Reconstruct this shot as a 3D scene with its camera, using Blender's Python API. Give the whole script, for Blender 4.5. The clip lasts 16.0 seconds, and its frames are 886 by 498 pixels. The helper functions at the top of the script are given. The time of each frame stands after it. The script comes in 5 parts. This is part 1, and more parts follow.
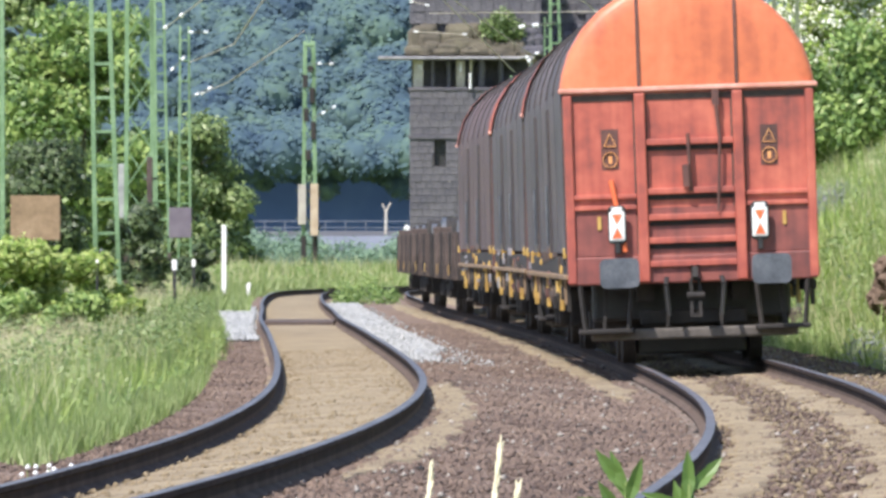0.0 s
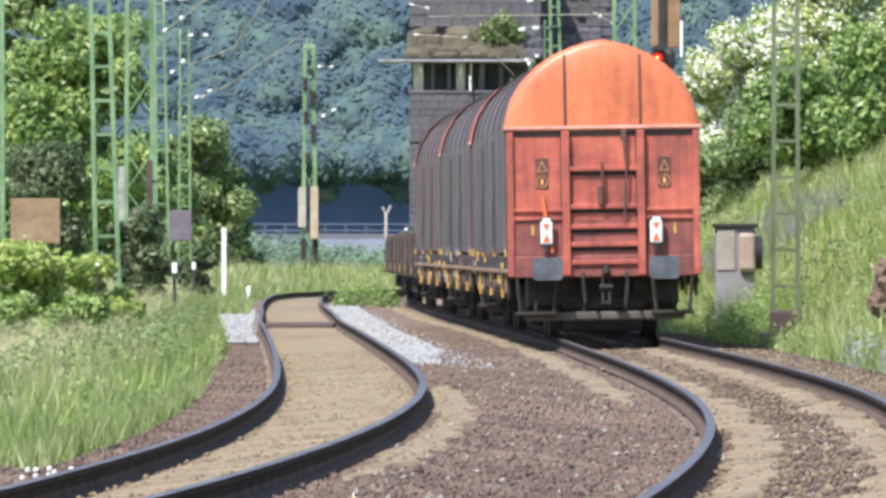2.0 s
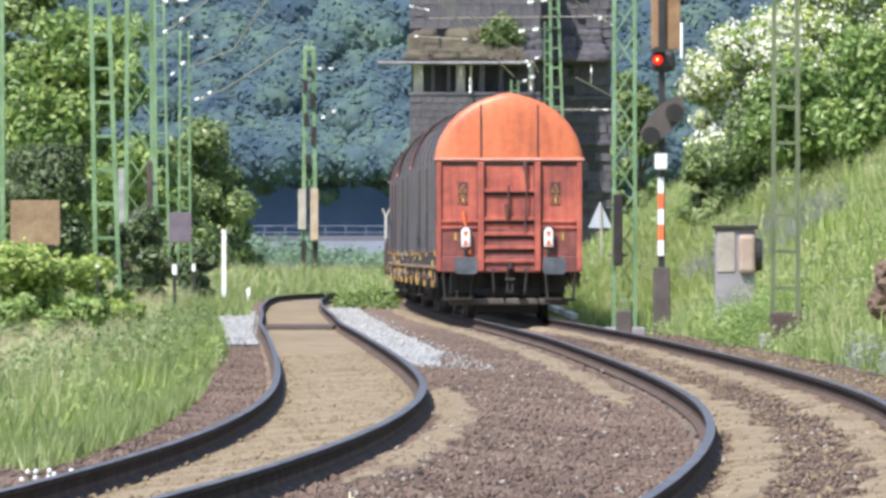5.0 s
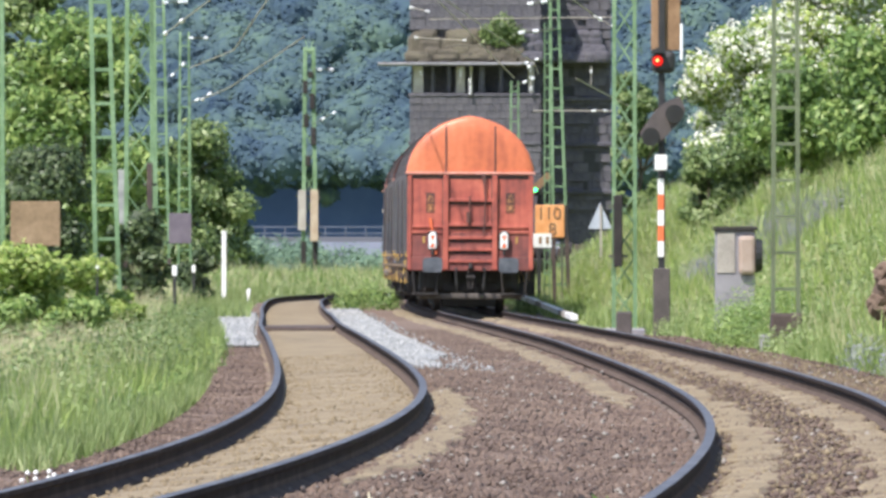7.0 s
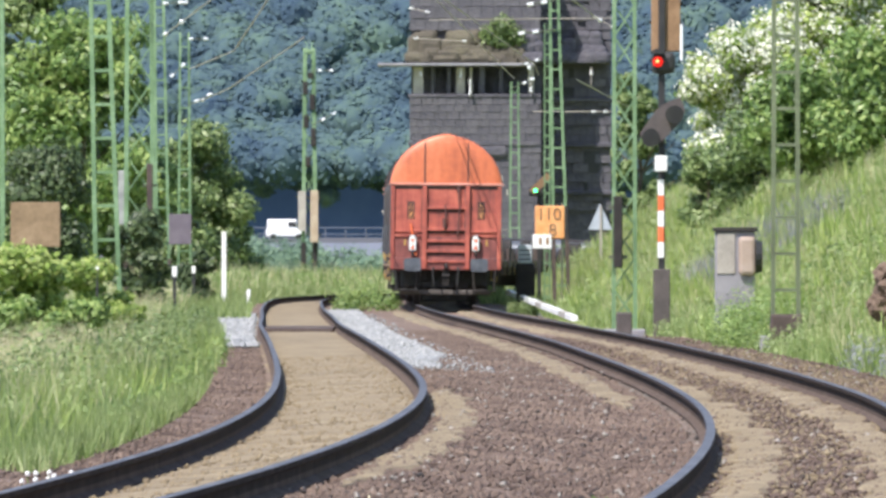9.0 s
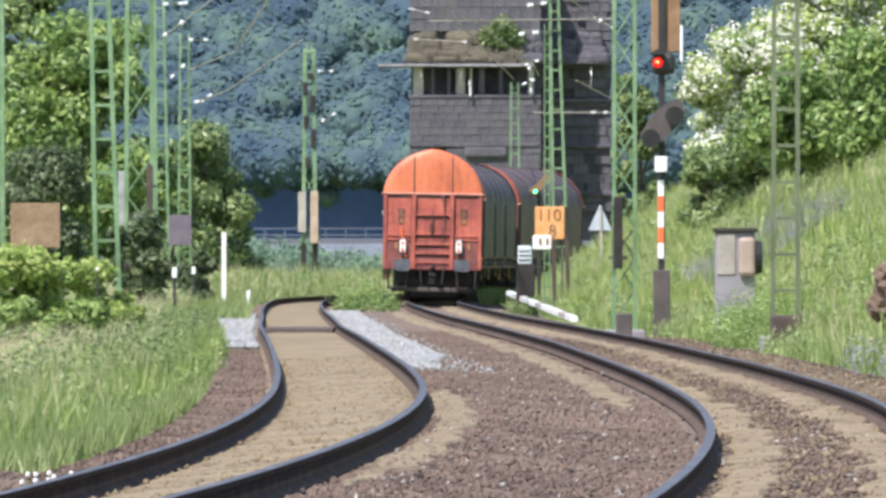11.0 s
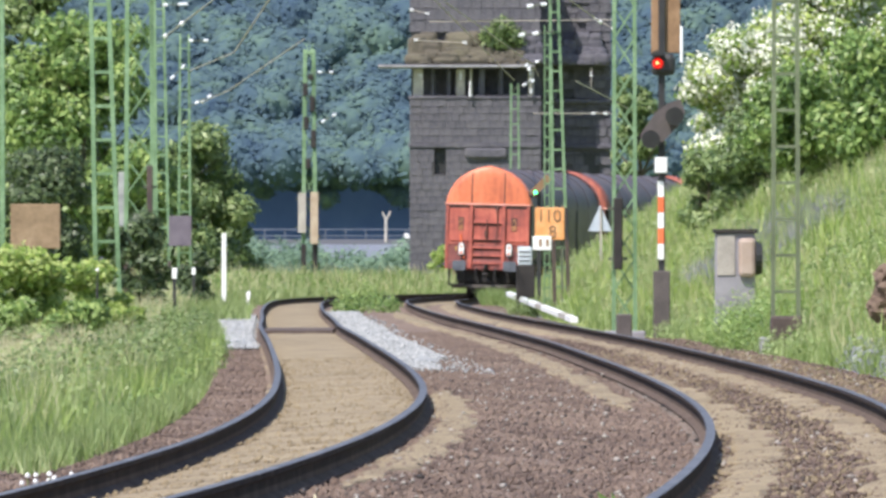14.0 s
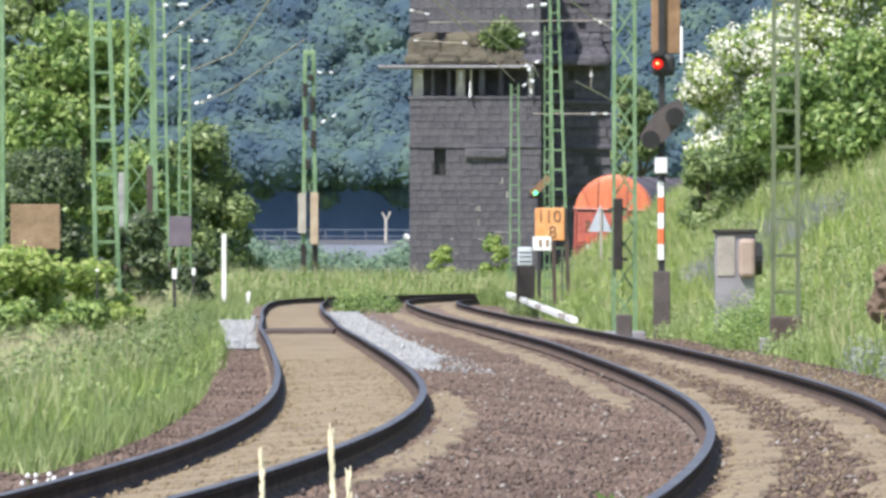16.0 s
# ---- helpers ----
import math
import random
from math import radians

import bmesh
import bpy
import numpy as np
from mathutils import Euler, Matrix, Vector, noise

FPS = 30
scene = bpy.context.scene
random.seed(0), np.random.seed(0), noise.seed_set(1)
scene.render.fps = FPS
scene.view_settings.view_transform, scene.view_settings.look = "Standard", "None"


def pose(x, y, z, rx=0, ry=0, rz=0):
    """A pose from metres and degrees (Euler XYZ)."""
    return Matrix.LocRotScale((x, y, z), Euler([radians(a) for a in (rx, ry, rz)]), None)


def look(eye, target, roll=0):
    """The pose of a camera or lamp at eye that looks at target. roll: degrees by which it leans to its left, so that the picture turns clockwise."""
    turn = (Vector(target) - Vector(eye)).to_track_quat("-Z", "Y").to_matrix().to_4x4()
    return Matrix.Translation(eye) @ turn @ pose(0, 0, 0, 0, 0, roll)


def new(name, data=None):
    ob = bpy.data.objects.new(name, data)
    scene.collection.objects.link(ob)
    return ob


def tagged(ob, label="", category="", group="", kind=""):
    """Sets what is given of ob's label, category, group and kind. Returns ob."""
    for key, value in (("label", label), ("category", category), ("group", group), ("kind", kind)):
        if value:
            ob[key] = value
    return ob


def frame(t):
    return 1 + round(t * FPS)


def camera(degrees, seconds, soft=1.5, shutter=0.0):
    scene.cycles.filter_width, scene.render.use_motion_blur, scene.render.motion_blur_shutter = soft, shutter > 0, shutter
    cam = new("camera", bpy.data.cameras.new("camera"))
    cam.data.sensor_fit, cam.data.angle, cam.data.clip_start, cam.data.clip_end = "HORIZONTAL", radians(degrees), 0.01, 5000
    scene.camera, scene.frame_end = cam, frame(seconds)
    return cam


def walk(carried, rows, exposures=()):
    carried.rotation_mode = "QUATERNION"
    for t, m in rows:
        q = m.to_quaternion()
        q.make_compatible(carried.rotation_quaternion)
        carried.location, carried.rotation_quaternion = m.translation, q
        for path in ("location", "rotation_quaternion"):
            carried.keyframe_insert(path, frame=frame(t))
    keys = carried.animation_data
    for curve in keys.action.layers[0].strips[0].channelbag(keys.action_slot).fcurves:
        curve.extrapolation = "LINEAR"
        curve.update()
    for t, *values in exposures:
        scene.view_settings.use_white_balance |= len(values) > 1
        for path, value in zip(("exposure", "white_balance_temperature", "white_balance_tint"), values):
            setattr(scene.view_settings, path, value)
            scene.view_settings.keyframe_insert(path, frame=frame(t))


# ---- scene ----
# The eye stands 1.33 m above the rail heads, y runs along the line, x to the right.
EYE = 1.33
cam = camera(5.281, 16.0, soft=3.2)


def aim(dip):
    """The tripod head: dip is the angle below the last aim, in millionths of a turn of the lens (1/17000 rad)."""
    return look((0, 0, EYE), (0.0, 17000.0, EYE + 9.0 - dip))


walk(cam, [(0.0, aim(15.5)), (0.5, aim(14.0)), (1.0, aim(12.0)), (1.5, aim(11.3)), (2.0, aim(10.4)), (2.5, aim(9.8)),
           (3.0, aim(8.6)), (3.5, aim(8.0)), (4.2, aim(7.6)), (6.5, aim(5.8)), (7.5, aim(4.8)), (9.0, aim(3.8)),
           (11.5, aim(2.0)), (13.0, aim(1.2)), (14.5, aim(0.6)), (16.0, aim(0.0))], exposures=[(0.0, 0.77, 6380, 12), (4.2, 0.74, 6380, 12), (6.5, 0.65, 6380, 12), (16.0, 0.63, 6380, 12)])

# ---- light ----
world = bpy.data.worlds.new("sky")
scene.world = world
world.use_nodes = True
sky = world.node_tree.nodes.new("ShaderNodeTexSky")
sky.sky_type, sky.sun_disc = "NISHITA", False
SUN_UP, SUN_SIDE = radians(55), radians(-36)      # height, and how far left of straight behind the eye
sky.sun_elevation, sky.sun_rotation = SUN_UP, radians(180) + -SUN_SIDE
world.node_tree.nodes["Background"].inputs["Strength"].default_value = 0.15
world.node_tree.links.new(sky.outputs[0], world.node_tree.nodes["Background"].inputs["Color"])
sun = new("sun", bpy.data.lights.new("sun", "SUN"))
sun.data.energy, sun.data.angle, sun.data.color = 4.6, radians(0.5), (1.0, 0.94, 0.87)
sun.matrix_world = look((0, 0, 0), (-math.sin(SUN_SIDE) * math.cos(SUN_UP), math.cos(SUN_SIDE) * math.cos(SUN_UP), -math.sin(SUN_UP)))

# ---- materials ----
MATS = {}


def mat(name, colors, scale=4.0, rough=0.8, metal=0.0, bump=0.15, fine=30.0, island=0.0, obj=0.0, emit=None, translucent=0.0, alpha_spec=0.5, streak=0.0):
    """A worn surface: a colour ramp over coarse and fine noise, bump from the fine noise, and chance shades by island or object."""
    m = bpy.data.materials.new(name)
    m.use_nodes = True
    nt = m.node_tree
    n, l = nt.nodes, nt.links
    b = n["Principled BSDF"]
    b.inputs["Roughness"].default_value, b.inputs["Metallic"].default_value = rough, metal
    b.inputs["Specular IOR Level"].default_value = alpha_spec
    geo = n.new("ShaderNodeTexCoord")
    big, small = n.new("ShaderNodeTexNoise"), n.new("ShaderNodeTexNoise")
    big.inputs["Scale"].default_value, small.inputs["Scale"].default_value = scale, fine
    big.inputs["Detail"].default_value, small.inputs["Detail"].default_value = 5.0, 3.0
    l.new(geo.outputs["Object"], big.inputs["Vector"]), l.new(geo.outputs["Object"], small.inputs["Vector"])
    mix = n.new("ShaderNodeMath")
    mix.operation = "MULTIPLY_ADD"
    mix.inputs[1].default_value = 0.45
    l.new(small.outputs["Fac"], mix.inputs[0])
    half = n.new("ShaderNodeMath")
    half.operation = "MULTIPLY_ADD"
    half.inputs[1].default_value, half.inputs[2].default_value = 0.95, -0.2
    l.new(big.outputs["Fac"], half.inputs[0]), l.new(half.outputs[0], mix.inputs[2])
    last = mix.outputs[0]
    if streak:      # rain-washed dirt that runs down the sheet
        way_, run, add = n.new("ShaderNodeMapping"), n.new("ShaderNodeTexNoise"), n.new("ShaderNodeMath")
        way_.inputs["Scale"].default_value = (9.0, 1.0, 0.7)
        run.inputs["Scale"].default_value, run.inputs["Detail"].default_value = 1.0, 4.0
        add.operation = "MULTIPLY_ADD"
        add.inputs[1].default_value = streak * 2
        off = n.new("ShaderNodeMath")
        off.inputs[1].default_value = -streak
        l.new(geo.outputs["Object"], way_.inputs["Vector"]), l.new(way_.outputs["Vector"], run.inputs["Vector"])
        l.new(last, off.inputs[0]), l.new(run.outputs["Fac"], add.inputs[0]), l.new(off.outputs[0], add.inputs[2])
        last = add.outputs[0]
    for amount, make in ((island, "geo"), (obj, "obj")):
        if amount:
            src = n.new("ShaderNodeNewGeometry") if make == "geo" else n.new("ShaderNodeObjectInfo")
            add = n.new("ShaderNodeMath")
            add.operation = "MULTIPLY_ADD"
            add.inputs[1].default_value = amount
            off = n.new("ShaderNodeMath")
            off.operation = "ADD"
            off.inputs[1].default_value = -amount / 2
            l.new(src.outputs["Random Per Island" if make == "geo" else "Random"], add.inputs[0])
            l.new(last, off.inputs[0]), l.new(off.outputs[0], add.inputs[2])
            last = add.outputs[0]
    ramp = n.new("ShaderNodeValToRGB")
    el = ramp.color_ramp.elements
    while len(el) < len(colors):
        el.new(0.5)
    for i, c in enumerate(colors):
        el[i].position = 0.22 + 0.56 * i / max(1, len(colors) - 1)
        el[i].color = (*c, 1)
    l.new(last, ramp.inputs["Fac"]), l.new(ramp.outputs["Color"], b.inputs["Base Color"])
    if bump:
        bp = n.new("ShaderNodeBump")
        bp.inputs["Strength"].default_value, bp.inputs["Distance"].default_value = bump, 0.4 / fine
        l.new(small.outputs["Fac"], bp.inputs["Height"]), l.new(bp.outputs["Normal"], b.inputs["Normal"])
    if emit:
        b.inputs["Emission Color"].default_value, b.inputs["Emission Strength"].default_value = (*emit[:3], 1), emit[3]
    if translucent:
        tr, sh = n.new("ShaderNodeBsdfTranslucent"), n.new("ShaderNodeMixShader")
        l.new(ramp.outputs["Color"], tr.inputs["Color"])
        sh.inputs[0].default_value = translucent
        l.new(b.outputs[0], sh.inputs[1]), l.new(tr.outputs[0], sh.inputs[2])
        l.new(sh.outputs[0], n["Material Output"].inputs["Surface"])
    MATS[name] = m
    return m


BALLAST = mat("ballast", [(0.095, 0.064, 0.049), (0.152, 0.105, 0.078), (0.22, 0.157, 0.115)], 0.7, 0.95, fine=22, bump=0.9)
STONE = mat("ballast_stone", [(0.07, 0.048, 0.04), (0.124, 0.087, 0.068), (0.2, 0.147, 0.113)], 0.5, 0.95, fine=40, island=0.3)
SAND = mat("sandy_bed", [(0.128, 0.096, 0.06), (0.212, 0.165, 0.1), (0.305, 0.248, 0.156)], 1.3, 0.95, fine=35, bump=0.7)
GREY_GRAVEL = mat("grey_gravel", [(0.15, 0.155, 0.155), (0.28, 0.29, 0.29), (0.42, 0.42, 0.41)], 3.0, 0.9, fine=30, bump=0.8, island=0.3)
EARTH = mat("earth", [(0.1, 0.14, 0.035), (0.17, 0.22, 0.06), (0.27, 0.28, 0.12)], 0.8, 0.95, fine=9, bump=0.6)
RUST = mat("rail_side", [(0.02, 0.015, 0.014), (0.036, 0.027, 0.024), (0.065, 0.046, 0.04)], 3.0, 0.95, fine=60, alpha_spec=0.12)
RAIL_FOOT = mat("rusty_rail_foot", [(0.058, 0.043, 0.037), (0.094, 0.07, 0.058), (0.14, 0.106, 0.088)], 3.0, 0.95, fine=50, alpha_spec=0.1)
HEAD = mat("rail_head", [(0.07, 0.07, 0.075), (0.11, 0.11, 0.115), (0.17, 0.17, 0.18)], 1.0, 0.5, 0.3, 0.02, 90, alpha_spec=0.3)
BARE_EARTH = mat("bare_earth", [(0.06, 0.04, 0.03), (0.13, 0.09, 0.065), (0.22, 0.16, 0.12)], 5.0, 0.95, fine=30, bump=0.9)
CONCRETE = mat("concrete", [(0.25, 0.23, 0.2), (0.36, 0.33, 0.29), (0.46, 0.43, 0.38)], 2.0, 0.9, fine=30, obj=0.4)
GREEN_STEEL = mat("green_steel", [(0.05, 0.09, 0.04), (0.135, 0.23, 0.115), (0.28, 0.4, 0.24)], 0.9, 0.6, 0.0, 0.1, 25)
DULL_STEEL = mat("dull_steel", [(0.045, 0.055, 0.035), (0.075, 0.088, 0.058), (0.12, 0.135, 0.09)], 1.2, 0.7, 0.0, 0.1, 25)
OLIVE_STEEL = mat("olive_steel", [(0.06, 0.072, 0.04), (0.11, 0.135, 0.075), (0.18, 0.215, 0.12)], 1.0, 0.7, 0.0, 0.1, 25)
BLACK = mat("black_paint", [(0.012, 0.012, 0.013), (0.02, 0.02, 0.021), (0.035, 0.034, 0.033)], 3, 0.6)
WHITE = mat("white_paint", [(0.62, 0.62, 0.6), (0.76, 0.76, 0.74), (0.82, 0.82, 0.8)], 3, 0.5)
RED = mat("red_paint", [(0.55, 0.1, 0.035), (0.68, 0.15, 0.05), (0.74, 0.2, 0.08)], 3, 0.5)
ORANGE = mat("orange_board", [(0.6, 0.25, 0.08), (0.72, 0.33, 0.12), (0.8, 0.44, 0.2)], 4, 0.6)
BOARD_BROWN = mat("brown_board", [(0.16, 0.09, 0.045), (0.25, 0.15, 0.08), (0.33, 0.21, 0.12)], 2.5, 0.8)
SHIELD = mat("dark_sheet", [(0.05, 0.042, 0.04), (0.085, 0.07, 0.066), (0.12, 0.1, 0.095)], 2.5, 0.7)
BOARD_DARK = mat("weathered_board", [(0.14, 0.095, 0.055), (0.235, 0.16, 0.095), (0.33, 0.235, 0.15)], 2.2, 0.85, fine=14)
BOARD_VIOLET = mat("violet_board", [(0.09, 0.075, 0.095), (0.13, 0.11, 0.135), (0.18, 0.155, 0.18)], 2.5, 0.8)
BOARD_GREY = mat("grey_board", [(0.16, 0.15, 0.17), (0.24, 0.23, 0.25), (0.3, 0.29, 0.3)], 2.5, 0.7)
CERAMIC = mat("insulator", [(0.75, 0.77, 0.8), (0.82, 0.84, 0.86), (0.86, 0.87, 0.88)], 5, 0.12)
WIRE = mat("wire", [(0.28, 0.25, 0.2), (0.4, 0.36, 0.3), (0.5, 0.46, 0.39)], 5, 0.5, 0.0)
WAGON_RED = mat("wagon_red", [(0.17, 0.052, 0.045), (0.365, 0.088, 0.062), (0.5, 0.14, 0.092)], 1.5, 0.5, 0.0, 0.06, 7, streak=0.28)
WAGON_DOME = mat("wagon_dome", [(0.38, 0.1, 0.05), (0.55, 0.152, 0.066), (0.64, 0.2, 0.095)], 0.8, 0.45, 0.0, 0.05, 8, streak=0.22)
WAGON_MAROON = mat("wagon_maroon", [(0.11, 0.04, 0.038), (0.205, 0.062, 0.052), (0.3, 0.092, 0.07)], 1.8, 0.6, 0.0, 0.06, 7, streak=0.3)
WAGON_WORN = mat("wagon_worn_red", [(0.12, 0.05, 0.045), (0.3, 0.085, 0.056), (0.46, 0.125, 0.072)], 0.9, 0.65, 0.0, 0.06, 7, streak=0.3)
# The rim's bright highlight is put into this paler red.
WAGON_RIM = mat("wagon_rim", [(0.4, 0.17, 0.13), (0.55, 0.25, 0.19), (0.66, 0.36, 0.3)], 2.5, 0.35, 0.0, 0.05, 12)
TARP_SEAM = mat("tarpaulin_seam", [(0.028, 0.025, 0.027), (0.045, 0.038, 0.04), (0.075, 0.06, 0.06)], 1.5, 0.7, 0.0, 0.1, 12)
WAGON_BROWN = mat("dirty_brown_steel", [(0.035, 0.027, 0.025), (0.065, 0.046, 0.04), (0.11, 0.08, 0.066)], 1.5, 0.8, fine=12)
WAGON_DARK = mat("wagon_dark", [(0.06, 0.03, 0.026), (0.1, 0.045, 0.038), (0.15, 0.065, 0.05)], 1.5, 0.7, fine=12)
TARP_RED = mat("maroon_tarpaulin", [(0.065, 0.046, 0.048), (0.1, 0.065, 0.066), (0.145, 0.088, 0.082)], 0.7, 0.6, 0.0, 0.2, 6)
TARP = mat("grey_tarpaulin", [(0.048, 0.042, 0.045), (0.078, 0.066, 0.07), (0.13, 0.1, 0.1)], 1.1, 0.6, 0.0, 0.2, 6, obj=0.25)
TAN_STEEL = mat("tan_dusty_steel", [(0.13, 0.085, 0.05), (0.22, 0.145, 0.085), (0.32, 0.22, 0.13)], 3, 0.75, fine=15)
DUSTY = mat("dusty_steel", [(0.05, 0.044, 0.04), (0.085, 0.075, 0.068), (0.13, 0.115, 0.105)], 3, 0.85, fine=15)
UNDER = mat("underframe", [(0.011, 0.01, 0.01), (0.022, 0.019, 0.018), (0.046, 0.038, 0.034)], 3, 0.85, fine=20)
BUFFER = mat("buffer_steel", [(0.06, 0.068, 0.08), (0.11, 0.12, 0.14), (0.18, 0.19, 0.21)], 4, 0.45, 0.4, 0.1, 30)
YELLOW = mat("yellow_latch", [(0.3, 0.18, 0.05), (0.45, 0.28, 0.07), (0.58, 0.4, 0.12)], 4, 0.5)
BASALT = mat("basalt_block", [(0.05, 0.048, 0.06), (0.081, 0.077, 0.092), (0.125, 0.118, 0.13)], 0.5, 0.9, fine=4, bump=0.8, obj=0.16)
MORTAR = mat("mortar", [(0.045, 0.042, 0.047), (0.062, 0.058, 0.062), (0.09, 0.084, 0.085)], 0.6, 0.95, fine=6)
BARK = mat("bark", [(0.05, 0.04, 0.03), (0.1, 0.08, 0.055), (0.16, 0.13, 0.1)], 4, 0.9, fine=20, bump=0.8)
LEAF_BRIGHT = mat("leaf_bright", [(0.12, 0.2, 0.035), (0.27, 0.38, 0.08), (0.47, 0.54, 0.18)], 0.8, 0.5, fine=4, bump=0, island=0.6, translucent=0.4)
LEAF = mat("leaf", [(0.065, 0.125, 0.027), (0.175, 0.28, 0.07), (0.36, 0.46, 0.15)], 0.5, 0.45, fine=3, bump=0, island=0.6, translucent=0.35)
LEAF_DARK = mat("leaf_dark", [(0.06, 0.105, 0.03), (0.15, 0.22, 0.07), (0.29, 0.36, 0.14)], 0.5, 0.45, fine=3, bump=0, island=0.6, translucent=0.3)
# Shade under the broad trees is put into this darker leaf green.
LEAF_SHADED = mat("leaf_shaded", [(0.024, 0.045, 0.015), (0.055, 0.088, 0.03), (0.12, 0.165, 0.062)], 0.5, 0.5, fine=3, bump=0, island=0.6, translucent=0.2)
# River bank haze is mixed into this pale bluish green.
LEAF_MID_HAZE = mat("leaf_mid_haze", [(0.1, 0.155, 0.125), (0.15, 0.225, 0.16), (0.22, 0.31, 0.2)], 0.2, 0.7, fine=1.5, bump=0, island=0.4, translucent=0.2, alpha_spec=0.1)
# Distant haze and woodland shade are painted blue here, with a faint glow.
HILL = mat("hazed_shaded_hill", [(0.04, 0.066, 0.13), (0.056, 0.092, 0.175), (0.075, 0.118, 0.2)], 0.12, 0.9, fine=0.4, bump=0, alpha_spec=0.0, emit=(0.03, 0.055, 0.12, 0.35))
# Blue air haze is tinted into the leaf colour of the far woods.
LEAF_FAR_HAZE = mat("leaf_far_haze", [(0.048, 0.078, 0.118), (0.077, 0.12, 0.134), (0.122, 0.186, 0.13)], 0.12, 0.9, fine=0.6, bump=0, island=0.2, translucent=0.12, alpha_spec=0.0)
BLOSSOM = mat("blossom", [(0.6, 0.62, 0.5), (0.78, 0.78, 0.68), (0.85, 0.85, 0.78)], 3, 0.7, bump=0, island=0.4, translucent=0.3)
GRASS = mat("grass_blade", [(0.11, 0.17, 0.04), (0.22, 0.305, 0.09), (0.4, 0.455, 0.21)], 0.35, 0.55, fine=2, bump=0, island=0.55, translucent=0.35)
WEED = mat("weed_leaf", [(0.1, 0.155, 0.045), (0.22, 0.3, 0.1), (0.4, 0.46, 0.22)], 0.4, 0.6, fine=2, bump=0, island=0.5, translucent=0.3)
PURPLE = mat("grey_stalks", [(0.12, 0.12, 0.16), (0.2, 0.2, 0.25), (0.28, 0.28, 0.33)], 0.6, 0.8, fine=3, bump=0, island=0.4)
SEED = mat("seed_head", [(0.6, 0.54, 0.36), (0.72, 0.65, 0.46), (0.8, 0.74, 0.56)], 20, 0.8, fine=200, bump=0)
STRAW = mat("straw", [(0.4, 0.37, 0.2), (0.55, 0.5, 0.3), (0.68, 0.62, 0.42)], 0.6, 0.7, fine=3, bump=0, island=0.5, translucent=0.3)
RED_LIGHT = mat("red_light", [(0.3, 0.01, 0.008)] * 2, emit=(1.0, 0.012, 0.004, 0.7), bump=0)
GREEN_LIGHT = mat("green_light", [(0.02, 0.5, 0.2)] * 2, emit=(0.05, 1.0, 0.3, 4.0), bump=0)
ASPHALT = mat("asphalt", [(0.06, 0.06, 0.065), (0.09, 0.09, 0.095)], 0.3, 0.9)


# ---- mesh tools ----
def mesh_ob(name, verts, faces, materials, parent=None, label=""):
    me = bpy.data.meshes.new(name)
    me.from_pydata([tuple(v) for v in verts], [], faces)
    for m in materials if isinstance(materials, (list, tuple)) else [materials]:
        me.materials.append(m)
    ob = new(name, me)
    ob.parent = parent
    if label:
        ob["label"] = label
    return ob


def part(name, bm, material, parent, label=""):
    me = bpy.data.meshes.new(name)
    bm.to_mesh(me)
    bm.free()
    me.materials.append(material)
    ob = new(name, me)
    ob.parent = parent
    if label:
        ob["label"] = label
    return ob


def thing(name, label, category, m=None, group="", kind=""):
    ob = new(name)
    if m is not None:
        ob.matrix_basis = m
    return tagged(ob, label, category, group, kind)


def box(bm, x0, x1, y0, y1, z0, z1, bevel=0.0):
    r = bmesh.ops.create_cube(bm, size=1.0)
    vs = r["verts"]
    for v in vs:
        v.co = Vector(((x0 + x1) / 2 + v.co.x * (x1 - x0), (y0 + y1) / 2 + v.co.y * (y1 - y0), (z0 + z1) / 2 + v.co.z * (z1 - z0)))
    if bevel:
        es = {e for v in vs for e in v.link_edges}
        bmesh.ops.bevel(bm, geom=list(es), offset=bevel, segments=2, affect="EDGES", profile=0.5)
    return bm


def beam(bm, p, q, w, h=None):
    """A square bar from p to q."""
    p, q = Vector(p), Vector(q)
    r = bmesh.ops.create_cube(bm, size=1.0)
    turn = (q - p).to_track_quat("Z", "Y").to_matrix().to_4x4()
    m = Matrix.Translation((p + q) / 2) @ turn @ Matrix.Diagonal((w, h or w, (q - p).length, 1))
    bmesh.ops.transform(bm, matrix=m, verts=r["verts"])
    return bm


def tube(bm, p, q, r0, r1=None, seg=10):
    p, q = Vector(p), Vector(q)
    r = bmesh.ops.create_cone(bm, cap_ends=True, segments=seg, radius1=r0, radius2=r0 if r1 is None else r1, depth=(q - p).length)
    turn = (q - p).to_track_quat("Z", "Y").to_matrix().to_4x4()
    bmesh.ops.transform(bm, matrix=Matrix.Translation((p + q) / 2) @ turn, verts=r["verts"])
    return bm


def B():
    return bmesh.new()


def upright(bm, x, w, y, d, z0, z1, bevel=0.01):
    return box(bm, x - w / 2, x + w / 2, y - d / 2, y + d / 2, z0, z1, bevel)


# ---- the line's plan: middle of each track ----
def smooth_line(ys, xs):
    y = np.arange(-40.0, 560.0, 1.0)
    x = np.interp(y, ys, xs)
    k = np.exp(-0.5 * (np.arange(-15, 16) / 5.0) ** 2)
    k /= k.sum()
    pad = np.concatenate([x[0] + (x[1] - x[0]) * np.arange(-15, 0), x, x[-1] + (x[-1] - x[-2]) * np.arange(1, 16)])
    return y, np.convolve(pad, k, "valid")


